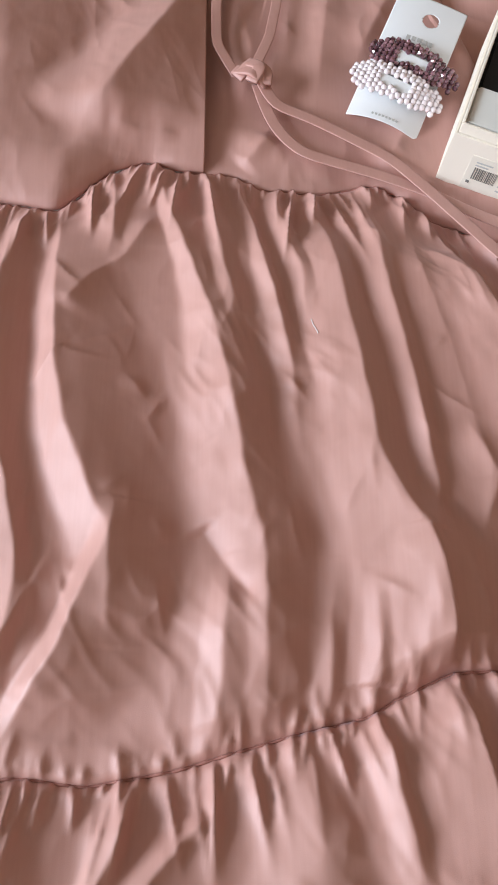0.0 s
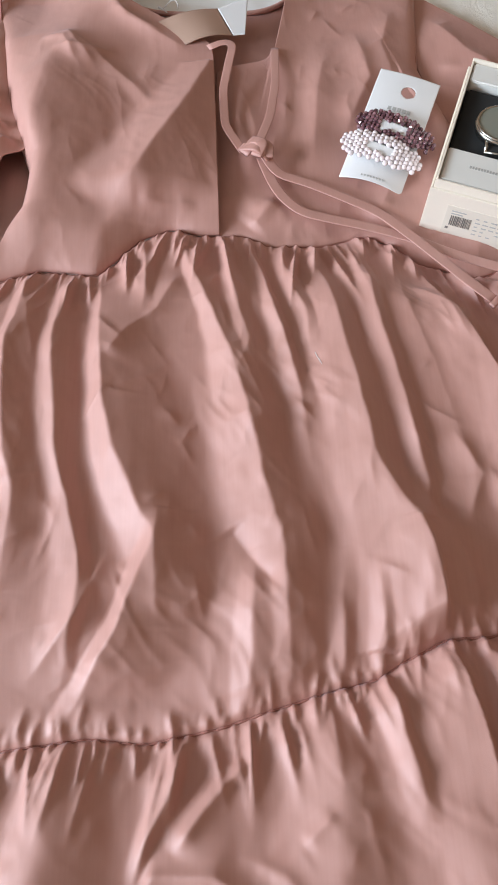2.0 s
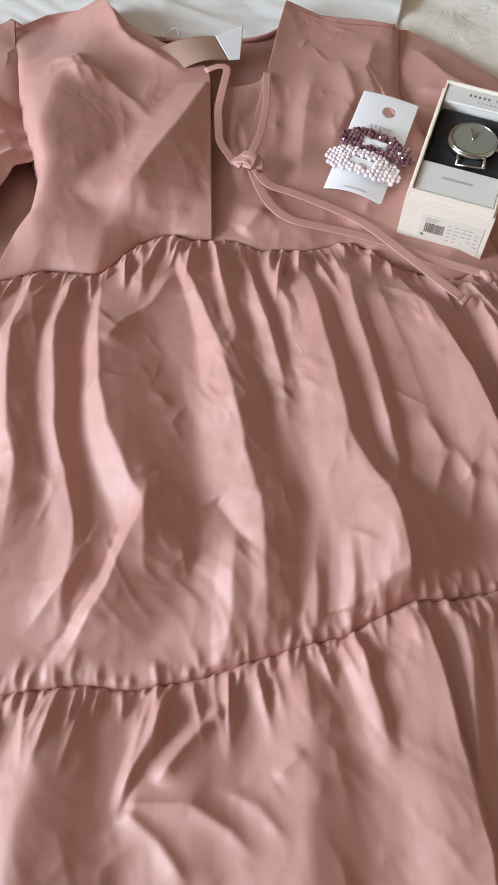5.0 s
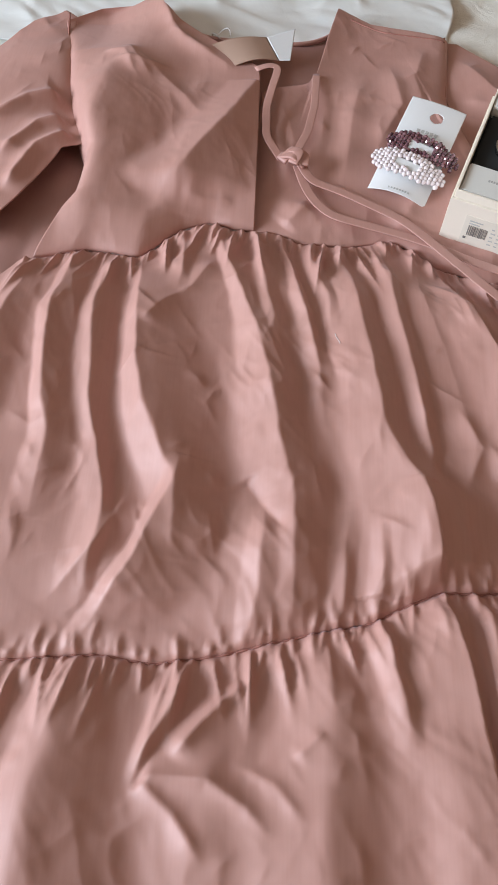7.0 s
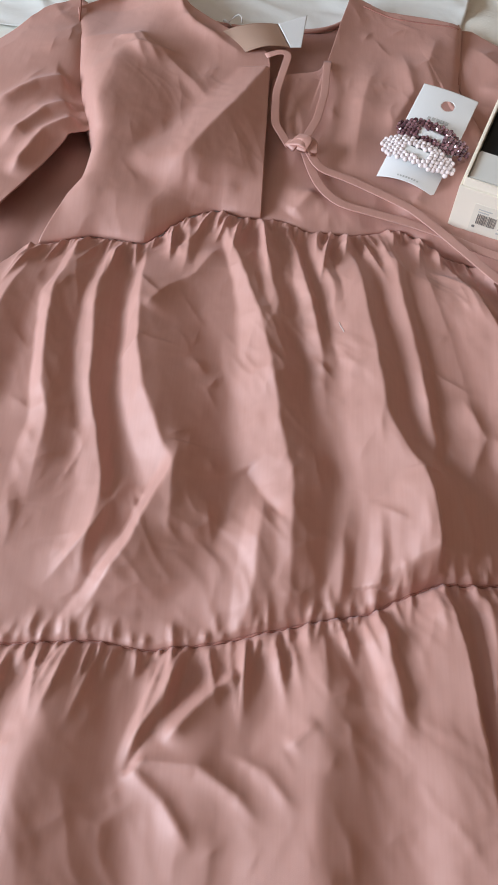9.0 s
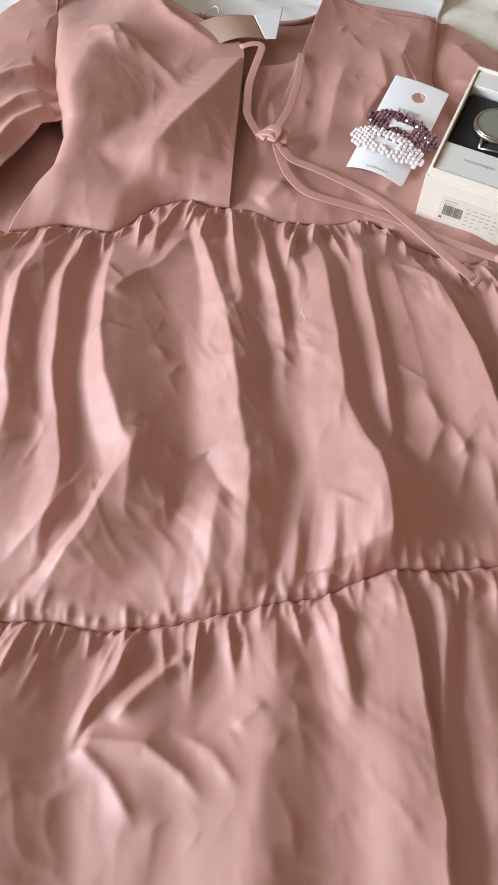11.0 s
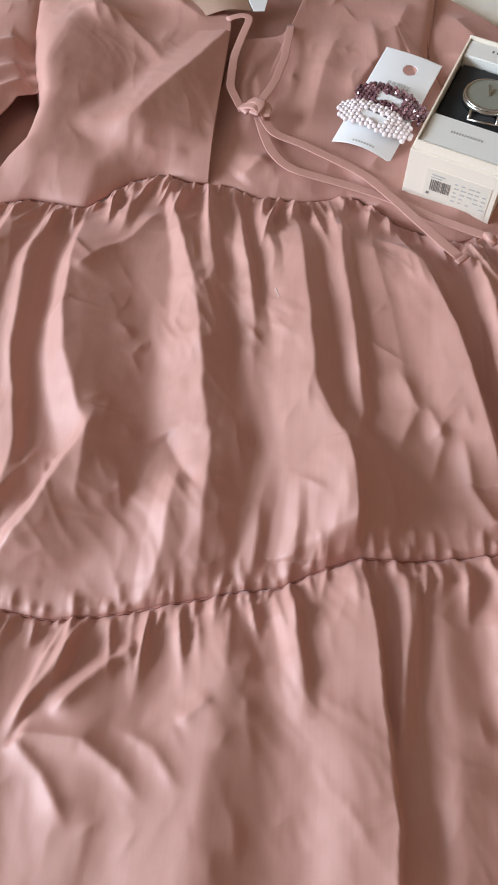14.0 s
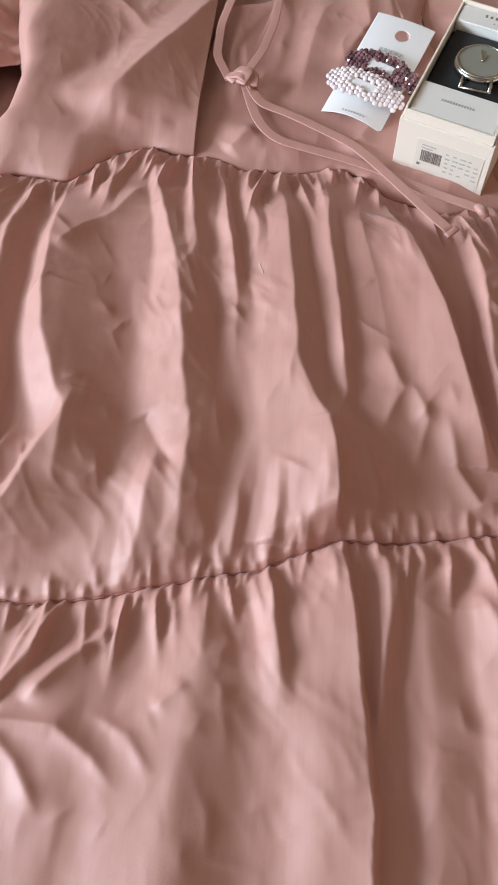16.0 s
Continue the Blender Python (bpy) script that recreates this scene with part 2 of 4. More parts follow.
def plastic_bag():
    """The flattened milky bag that the dress came in."""
    m, tree, b = material("milky_plastic_film")
    at = tree.nodes.new("ShaderNodeTexCoord").outputs["Object"]
    big = node(tree, "ShaderNodeTexNoise", Scale=18.0, Detail=4.0, Distortion=0.8)
    tree.links.new(at, big.inputs["Vector"])
    tree.links.new(blend(tree, big.outputs[0], (0.80, 0.81, 0.80), (0.90, 0.91, 0.91)), b.inputs["Base Color"])
    b.inputs["Roughness"].default_value = 0.4
    bp = node(tree, "ShaderNodeBump", Strength=0.35, Distance=0.004)
    tree.links.new(big.outputs[0], bp.inputs["Height"]), tree.links.new(bp.outputs[0], b.inputs["Normal"])
    bag = empty("plastic_bag")
    tagged(bag, "flattened milky plastic bag lying on the bedspread", "bag")
    v, u = np.meshgrid(np.linspace(0, 1, 160), np.linspace(0, 1, 220), indexing="ij")
    east = 0.105 + 0.02 * lattice(v * 0.5, v * 0, 0.09, 14)
    X = -0.72 + (east + 0.72) * u
    Y = 0.785 + 0.45 * v
    Z = 0.002 + 0.006 * smoothstep(0.80, 0.90, Y) * np.abs(lattice(X, Y, 0.11, 16)) + 0.002 * np.abs(lattice(X + Y, Y, 0.035, 17)) - 0.008 * smoothstep(0.90, 0.80, Y) * smoothstep(0.0, 0.06, X)
    rnd = random.Random(18)
    for _ in range(26):
        x, y, a = rnd.uniform(-0.6, 0.1), rnd.uniform(0.82, 1.1), rnd.uniform(-3.1, 0)
        ridge(Z, X, Y, [(x, y), (x + 0.12 * math.cos(a), y + 0.12 * math.sin(a))], 0.010, 0.008, 0.0022, 0.4, 0.4)
    sheet("film", X, Y, Z, m, bag, "", 0.0004)


plastic_bag()

# ---- the dress ----
WAIST = smooth_curve([(-0.6, 0.36), (-0.374, 0.376), (-0.318, 0.393), (-0.268, 0.386), (-0.249, 0.406), (-0.226, 0.432), (-0.197, 0.445), (-0.172, 0.437), (-0.124, 0.438), (-0.104, 0.423), (-0.054, 0.421), (-0.008, 0.435), (0.015, 0.424), (0.044, 0.398), (0.096, 0.378), (0.131, 0.391), (0.178, 0.388), (0.4, 0.36)], 0.008)
HEM_SEAM = smooth_curve([(-0.7, -0.09), (-0.315, -0.049), (-0.251, -0.042), (-0.212, -0.047), (-0.16, -0.038), (-0.097, -0.02), (-0.042, -0.007), (-0.028, 0.002), (0.01, 0.019), (0.04, 0.021), (0.149, 0.043), (0.5, 0.08)], 0.006)
dress = empty("dress")
tagged(dress, "dusty pink tiered cotton dress with neck ties, spread on the bed", "dress")


def crumple(X, Y, seed, amount=1.0):
    """Creases pressed into the cloth: patches of sharp-edged wrinkles, longer along the folds, and a few single straight creases."""
    rnd = random.Random(seed)
    bx, by = X + 0.014 * lattice(X, Y, 0.05, seed + 2), Y + 0.014 * lattice(X, Y, 0.05, seed + 3)
    long = 1 - np.abs(lattice(bx + 0.25 * by, 0.42 * by, 0.030, seed))
    cross = 1 - np.abs(lattice(0.7 * bx - 0.7 * by, 0.45 * (bx + by), 0.020, seed + 4))
    fine = 1 - np.abs(lattice(bx + 0.6 * by, 0.35 * by - 0.1 * bx, 0.011, seed + 6))
    patch = smoothstep(-0.05, 0.65, lattice(X, Y, 0.10, seed + 5))
    Z = amount * (0.0012 * lattice(X, Y, 0.06, seed + 1) + 0.0040 * patch * long + 0.0014 * (0.25 + 0.75 * patch) * cross + 0.0008 * (0.15 + 0.85 * patch) * fine)
    x0, x1, y0, y1 = X.min(), X.max(), Y.min(), Y.max()
    for _ in range(int(700 * (x1 - x0) * (y1 - y0))):
        x, y = rnd.uniform(x0, x1), rnd.uniform(y0, y1)
        a = math.radians(rnd.gauss(-90, 32))
        size, bend = rnd.uniform(0.02, 0.07), rnd.uniform(-0.2, 0.2)
        mid = (x + 0.5 * size * math.cos(a), y + 0.5 * size * math.sin(a))
        end = (mid[0] + 0.5 * size * math.cos(a + bend), mid[1] + 0.5 * size * math.sin(a + bend))
        w = rnd.uniform(0.003, 0.008)
        ridge(Z, X, Y, [(x, y), mid, end], w, w * rnd.uniform(0.3, 0.8), amount * w * rnd.uniform(0.10, 0.36), 0.5, 0.5, 1.05)
    return Z


def gathers(Z, X, Y, seam, x0, x1, step, way, reach, high, seed, fan=0.0):
    """Short irregular pleats that run from a seam, up (way 1) or down (way -1)."""
    rnd = random.Random(seed)
    x, mid = x0, (x0 + x1) / 2
    while x < x1:
        long = reach * rnd.uniform(0.45, 1.5)
        lean = fan * (x - mid) + rnd.uniform(-0.25, 0.25)
        a = (x, float(seam(x)))
        b = (x + lean * long, a[1] + way * long)
        w = step * rnd.uniform(0.20, 0.42)
        spine = (a, b) if way < 0 else (b, a)
        if way < 0:
            ridge(Z, X, Y, spine, w, w * 0.6, high * rnd.uniform(0.3, 1.7), 0, 0.8, 1.1)
        else:
            ridge(Z, X, Y, spine, w, w * 0.6, high * rnd.uniform(0.3, 1.7), 0.8, 0, 1.1)
        x += step * rnd.uniform(0.6, 1.5)


def lie(X):
    """How the skirt as a whole rises and sinks across the bed."""
    return 0.008 + 0.07 * np.clip(X + 0.15, 0, 0.15) - 0.10 * np.clip(X - 0.006, 0, 0.06)


def upper_tier():
    v, u = np.meshgrid(np.linspace(0, 1, 340), np.linspace(0, 1, 560), indexing="ij")
    west = np.interp(v, [0, 0.5, 0.85, 1], [-0.62, -0.52, -0.43, -0.385])
    east = np.interp(v, [0, 0.5, 0.85, 1], [0.36, 0.27, 0.195, 0.155])
    X = west + (east - west) * u
    X += (np.interp(0.02 + 0.41 * v, [0.01, 0.027, 0.101, 0.185], [0.011, 0.007, 0.004, 0.013]) - 0.009) * np.exp(-((X - 0.009) / 0.05) ** 2)
    low, top = HEM_SEAM(X), WAIST(X)
    Y = low + (top - low) * v
    Z = 0.013 + 0.010 * smoothstep(0, 0.09, Y - low) * smoothstep(0, 0.12, top - Y)
    Z += lie(X) * smoothstep(0, 0.10, top - Y)
    f = lambda rows, soft=0.0008: fold(Z, X, Y, rows, soft)
    c = lambda *a, **k: ridge(Z, X, Y, *a, **k)
    # long folds that fall from the waist, from the far side inwards
    f([(-0.365, 0.395, 0.012, 0.012, 0.003), (-0.384, 0.280, 0.020, 0.030, 0.009), (-0.392, 0.180, 0.022, 0.036, 0.010), (-0.405, 0.080, 0.022, 0.030, 0.003)])
    f([(-0.326, 0.402, 0.010, 0.010, 0.003), (-0.340, 0.299, 0.013, 0.030, 0.009), (-0.337, 0.238, 0.012, 0.034, 0.011), (-0.328, 0.181, 0.012, 0.032, 0.010), (-0.317, 0.144, 0.018, 0.027, 0.009), (-0.319, 0.100, 0.022, 0.026, 0.005), (-0.323, 0.063, 0.021, 0.025, 0.0)])
    f([(-0.296, 0.402, 0.009, 0.013, 0.003), (-0.300, 0.297, 0.013, 0.028, 0.009), (-0.296, 0.236, 0.014, 0.031, 0.011), (-0.290, 0.180, 0.016, 0.021, 0.009), (-0.274, 0.138, 0.022, 0.013, 0.008), (-0.262, 0.089, 0.026, 0.010, 0.008), (-0.267, 0.018, 0.025, 0.009, 0.004), (-0.271, -0.011, 0.020, 0.008, 0.0)])
    f([(-0.263, 0.402, 0.006, 0.016, 0.003), (-0.256, 0.284, 0.016, 0.062, 0.013), (-0.250, 0.224, 0.022, 0.080, 0.018), (-0.240, 0.175, 0.024, 0.078, 0.019), (-0.223, 0.130, 0.028, 0.067, 0.018), (-0.209, 0.104, 0.030, 0.060, 0.014), (-0.204, 0.062, 0.026, 0.050, 0.006), (-0.202, 0.028, 0.021, 0.025, 0.0)])
    f([(-0.187, 0.455, 0.006, 0.010, 0.003), (-0.178, 0.385, 0.009, 0.022, 0.007), (-0.163, 0.331, 0.013, 0.031, 0.009), (-0.147, 0.282, 0.021, 0.035, 0.011), (-0.130, 0.199, 0.038, 0.036, 0.015), (-0.120, 0.146, 0.050, 0.044, 0.017), (-0.107, 0.098, 0.057, 0.044, 0.016), (-0.107, 0.047, 0.063, 0.044, 0.014), (-0.109, 0.009, 0.070, 0.029, 0.009), (-0.107, -0.035, 0.068, 0.024, 0.003)])
    f([(-0.124, 0.450, 0.006, 0.004, 0.003), (-0.102, 0.316, 0.011, 0.007, 0.007), (-0.088, 0.242, 0.014, 0.012, 0.006), (-0.082, 0.192, 0.016, 0.018, 0.003), (-0.078, 0.130, 0.018, 0.024, 0.0)])
    f([(-0.068, 0.435, 0.014, 0.009, 0.003), (-0.049, 0.329, 0.039, 0.018, 0.010), (-0.039, 0.254, 0.047, 0.027, 0.014), (-0.031, 0.161, 0.051, 0.032, 0.015), (-0.016, 0.129, 0.063, 0.030, 0.017), (0.001, 0.100, 0.075, 0.044, 0.018), (0.004, 0.064, 0.081, 0.044, 0.017), (0.007, 0.010, 0.078, 0.040, 0.013)])
    f([(-0.022, 0.445, 0.012, 0.007, 0.003), (-0.009, 0.298, 0.020, 0.011, 0.007), (0.002, 0.213, 0.018, 0.013, 0.007), (0.011, 0.143, 0.014, 0.010, 0.007), (0.007, 0.105, 0.013, 0.009, 0.001)])
    # shorter folds between them
    f([(-0.152, 0.450, 0.006, 0.010, 0.003), (-0.140, 0.360, 0.012, 0.012, 0.006), (-0.128, 0.300, 0.012, 0.014, 0.005), (-0.118, 0.250, 0.012, 0.014, 0.0)])
    f([(-0.095, 0.438, 0.008, 0.008, 0.003), (-0.086, 0.370, 0.012, 0.010, 0.006), (-0.078, 0.320, 0.012, 0.010, 0.004), (-0.070, 0.270, 0.012, 0.010, 0.0)])
    f([(-0.226, 0.446, 0.006, 0.010, 0.003), (-0.220, 0.370, 0.014, 0.010, 0.006), (-0.222, 0.325, 0.014, 0.010, 0.0)])
    f([(-0.128, 0.090, 0.010, 0.014, 0.0), (-0.134, 0.040, 0.014, 0.016, 0.005), (-0.140, -0.045, 0.016, 0.018, 0.005)])
    f([(-0.060, 0.090, 0.014, 0.010, 0.0), (-0.066, 0.040, 0.014, 0.010, 0.004), (-0.070, -0.028, 0.014, 0.010, 0.005)])
    f([(-0.040, 0.080, 0.010, 0.008, 0.0), (-0.036, 0.035, 0.012, 0.008, 0.004), (-0.040, -0.020, 0.012, 0.008, 0.005)])
    # the deep pleat whose edge lies over the side panel
    f([(-0.002, 0.108, 0.017, 0.004, 0.0), (0.002, 0.087, 0.040, 0.004, 0.006), (0.005, 0.055, 0.050, 0.004, 0.008), (0.008, 0.005, 0.050, 0.004, 0.008)])
    # folds of the side panel
    f([(0.018, 0.435, 0.016, 0.011, 0.003), (0.014, 0.336, 0.010, 0.013, 0.002), (0.035, 0.242, 0.034, 0.059, 0.005), (0.049, 0.159, 0.041, 0.055, 0.006), (0.040, 0.103, 0.035, 0.044, 0.003), (0.036, 0.052, 0.034, 0.034, 0.0)])
    f([(0.034, 0.420, 0.022, 0.007, 0.003), (0.043, 0.354, 0.032, 0.008, 0.009), (0.070, 0.286, 0.045, 0.010, 0.015), (0.088, 0.229, 0.053, 0.010, 0.019), (0.100, 0.176, 0.056, 0.010, 0.019), (0.110, 0.121, 0.054, 0.010, 0.015), (0.120, 0.086, 0.043, 0.011, 0.003)])
    f([(0.088, 0.398, 0.009, 0.012, 0.003), (0.112, 0.328, 0.013, 0.023, 0.011), (0.122, 0.270, 0.014, 0.033, 0.013), (0.124, 0.189, 0.013, 0.037, 0.013), (0.134, 0.116, 0.012, 0.035, 0.011), (0.152, 0.073, 0.012, 0.024, 0.004)])
    f([(0.135, 0.405, 0.014, 0.012, 0.003), (0.165, 0.280, 0.022, 0.016, 0.010), (0.190, 0.150, 0.022, 0.020, 0.010), (0.205, 0.080, 0.022, 0.020, 0.003)])
    # the turned-back flap below the longest fold, the dart-shaped crease, creases at the waist and in the side panel
    f([(-0.206, 0.125, 0.010, 0.040, 0.0), (-0.207, 0.104, 0.012, 0.058, 0.006), (-0.218, 0.063, 0.014, 0.066, 0.015), (-0.234, 0.022, 0.016, 0.068, 0.015), (-0.252, -0.008, 0.016, 0.060, 0.008), (-0.275, -0.050, 0.016, 0.050, 0.002)])
    c([(-0.240, 0.100), (-0.262, 0.040), (-0.300, -0.010)], 0.010, 0.008, 0.006, 0.3, 0.3, 1.1)
    c([(-0.148, 0.112), (-0.127, 0.075), (-0.110, 0.051)], 0.010, 0.006, -0.0055, 0.1, 0.3, 1.1)
    c([(-0.252, 0.271), (-0.233, 0.305), (-0.209, 0.330), (-0.187, 0.383)], 0.012, 0.012, 0.0045, 0.1, 0.2, 1.1)
    c([(0.086, 0.133), (0.096, 0.082), (0.113, 0.057), (0.148, 0.067)], 0.008, 0.008, 0.006, 0.3, 0.3, 1.1)
    c([(0.059, 0.161), (0.073, 0.120), (0.062, 0.074)], 0.010, 0.007, 0.005, 0.3, 0.3, 1.1)
    c([(0.034, 0.197), (0.054, 0.148), (0.033, 0.099)], 0.010, 0.008, 0.004, 0.3, 0.3, 1.1)
    c([(0.023, 0.098), (0.037, 0.055), (0.032, 0.024)], 0.006, 0.006, 0.004, 0.3, 0.3, 1.1)
    c([(0.125, 0.165), (0.145, 0.100), (0.180, 0.075)], 0.009, 0.010, 0.006, 0.4, 0.4, 1.1)
    gathers(Z, X, Y, WAIST, -0.38, 0.17, 0.0135, -1, 0.080, 0.0105, 11, 1.0)
    gathers(Z, X, Y, HEM_SEAM, -0.60, 0.34, 0.0105, 1, 0.022, 0.0042, 12, -0.6)
    Z += crumple(X, Y, 21)
    # drawn in at both seams
    for row, away, reach in ((-1, top - Y, 0.030), (0, Y - low, 0.022)):
        even = np.convolve(np.pad(Z[row], 20, "edge"), np.ones(41) / 41, "valid")
        even = 0.013 + (0.30 if row else 0.55) * (even - 0.013)
        Z[:] = even + (Z - even) * (0.20 * smoothstep(0, 0.006, away) + 0.80 * smoothstep(0, reach, away) + 0.04)
    gathers(Z, X, Y, WAIST, -0.38, 0.16, 0.0095, -1, 0.026, 0.0046, 14, 0.8)
    gathers(Z, X, Y, HEM_SEAM, -0.60, 0.34, 0.0095, 1, 0.016, 0.0036, 15, -0.5)
    for away in (top - Y, Y - low):
        Z -= 0.0035 * np.exp(-away / 0.002)
    sheet("upper_tier", X, Y, Z, PINK, dress, "gathered upper skirt tier in long soft folds")
    return X, Y, Z


def lower_tier():
    v, u = np.meshgrid(np.linspace(0, 1, 230), np.linspace(0, 1, 600), indexing="ij")
    west = np.interp(v, [0, 1], [-0.78, -0.62])
    east = np.interp(v, [0, 1], [0.52, 0.36])
    X = west + (east - west) * u
    X += (np.interp(0.02 - 0.4 * (1 - v), [-0.38, -0.203, -0.132, -0.057, 0.012], [0.045, 0.040, 0.037, 0.029, 0.011]) - 0.030) * np.exp(-((X - 0.030) / 0.05) ** 2)
    top = HEM_SEAM(X)
    Y = top - 0.40 + 0.40 * v
    Z = 0.013 + 0.010 * smoothstep(0, 0.08, top - Y) + lie(X)
    f = lambda rows, soft=0.0008: fold(Z, X, Y, rows, soft)
    c = lambda *a, **k: ridge(Z, X, Y, *a, **k)
    f([(-0.345, -0.030, 0.020, 0.020, 0.004), (-0.365, -0.130, 0.030, 0.045, 0.012), (-0.390, -0.230, 0.034, 0.050, 0.013), (-0.400, -0.400, 0.034, 0.050, 0.013)])
    f([(-0.265, -0.030, 0.012, 0.016, 0.005), (-0.274, -0.102, 0.023, 0.043, 0.012), (-0.282, -0.147, 0.026, 0.056, 0.015), (-0.284, -0.191, 0.029, 0.068, 0.016), (-0.276, -0.400, 0.025, 0.059, 0.016)], 0.007)
    f([(-0.184, -0.028, 0.006, 0.005, 0.005), (-0.195, -0.087, 0.014, 0.008, 0.009), (-0.206, -0.111, 0.012, 0.008, 0.008), (-0.214, -0.131, 0.010, 0.005, 0.003), (-0.216, -0.144, 0.008, 0.005, 0.0)])
    f([(-0.134, -0.064, 0.025, 0.016, 0.0), (-0.164, -0.101, 0.043, 0.047, 0.005), (-0.165, -0.146, 0.047, 0.057, 0.008), (-0.158, -0.186, 0.047, 0.062, 0.008), (-0.147, -0.400, 0.041, 0.054, 0.008)], 0.010)
    f([(-0.086, -0.010, 0.008, 0.010, 0.002), (-0.081, -0.077, 0.027, 0.023, 0.008), (-0.083, -0.119, 0.050, 0.043, 0.013), (-0.087, -0.161, 0.056, 0.048, 0.014), (-0.086, -0.223, 0.056, 0.048, 0.015), (-0.078, -0.400, 0.050, 0.045, 0.015)], 0.007)
    f([(-0.040, 0.010, 0.012, 0.006, 0.006), (-0.035, -0.040, 0.014, 0.008, 0.008), (-0.027, -0.076, 0.015, 0.008, 0.007), (-0.021, -0.109, 0.015, 0.008, 0.0)])
    # the pleat goes on over the side panel
    f([(0.008, 0.035, 0.024, 0.004, 0.009), (0.021, -0.041, 0.042, 0.004, 0.011), (0.028, -0.101, 0.058, 0.004, 0.012), (0.035, -0.168, 0.062, 0.004, 0.012), (0.038, -0.204, 0.062, 0.004, 0.012), (0.048, -0.400, 0.060, 0.004, 0.012)])
    f([(0.041, 0.035, 0.012, 0.006, 0.006), (0.045, -0.030, 0.014, 0.010, 0.009), (0.044, -0.063, 0.012, 0.012, 0.009), (0.040, -0.102, 0.006, 0.011, 0.006), (0.038, -0.127, 0.004, 0.011, 0.0)])
    f([(0.066, 0.040, 0.010, 0.010, 0.004), (0.069, -0.032, 0.016, 0.020, 0.005), (0.075, -0.109, 0.018, 0.026, 0.005), (0.077, -0.198, 0.017, 0.028, 0.004), (0.081, -0.400, 0.015, 0.028, 0.004)], 0.005)
    f([(0.118, 0.050, 0.014, 0.012, 0.004), (0.122, -0.060, 0.022, 0.020, 0.009), (0.130, -0.180, 0.022, 0.022, 0.009), (0.138, -0.400, 0.022, 0.022, 0.009)])
    f([(0.180, 0.060, 0.020, 0.018, 0.004), (0.205, -0.080, 0.024, 0.022, 0.011), (0.220, -0.400, 0.024, 0.022, 0.011)])
    # creases that spread from the pinched corner
    c([(-0.214, -0.132), (-0.165, -0.135), (-0.138, -0.152), (-0.117, -0.174)], 0.006, 0.010, 0.007, 0.1, 0.3, 1.1)
    c([(-0.213, -0.134), (-0.186, -0.157), (-0.162, -0.190)], 0.009, 0.006, 0.0065, 0.1, 0.3, 1.1)
    c([(-0.138, -0.060), (-0.169, -0.092), (-0.191, -0.121)], 0.008, 0.007, 0.009, 0.2, 0.2, 1.1)
    c([(-0.083, -0.098), (-0.108, -0.120)], 0.006, 0.006, 0.004, 0.3, 0.3, 1.1)
    c([(-0.150, -0.120), (-0.120, -0.135), (-0.095, -0.165)], 0.006, 0.007, 0.004, 0.3, 0.3, 1.1)
    c([(0.104, -0.010), (0.116, -0.037), (0.130, -0.067)], 0.010, 0.008, 0.006, 0.3, 0.3, 1.1)
    gathers(Z, X, Y, HEM_SEAM, -0.60, 0.34, 0.0125, -1, 0.060, 0.0085, 13, 0.7)
    Z += crumple(X, Y, 31, 0.8)
    meet = np.interp(X[-1], UT[0][0], UT[2][0])
    Z[:] = meet + (Z - meet) * (0.05 + 0.25 * smoothstep(0, 0.006, top - Y) + 0.70 * smoothstep(0, 0.030, top - Y))
    gathers(Z, X, Y, HEM_SEAM, -0.60, 0.34, 0.0095, -1, 0.022, 0.0042, 16, 0.6)
    Z -= 0.002 * np.exp(-(top - Y) / 0.002)
    sheet("lower_tier", X, Y, Z, PINK, dress, "gathered lower skirt tier below the seam")


def panel(name, label, left, right, y0, y1, base, folds, seed, tuck, rows=(), creased=0.34, n=220, m=200):
    """A part of the bodice between two edges; left and right give x by height in the plan."""
    v, u = np.meshgrid(np.linspace(0, 1, n), np.linspace(0, 1, m), indexing="ij")
    yn = y0 + (y1 - y0) * v
    l, r = curve_of(left)(yn), curve_of(right)(yn)
    X = l + (r - l) * u
    Y = yn + (WAIST(X) - y0 + 0.001) * (1 - v) ** 4
    Z = base(X, Y)
    for spine, a, b, h, s, e in folds:
        ridge(Z, X, Y, spine, a, b, h, s, e)
    for line in rows:
        fold(Z, X, Y, line, 0.002 if line[0][0] > -0.2 else 0.009)
    Z += crumple(X, Y, seed, creased)
    gap = np.interp(X[0], UT[0][-1], UT[2][-1]) - Z[0]
    soft = np.convolve(np.pad(gap, 12, "edge"), np.ones(25) / 25, "valid")
    Z += soft * np.exp(-(Y - WAIST(X)) / 0.012)
    Z -= (Z - 0.015) * np.exp(-(1 - u if tuck > 0 else u) * np.abs(r - l) / 0.006) * smoothstep(0.42, 0.52, Y)
    sheet(name, X, Y, Z, PINK, dress, label)
    return X, Y, Z


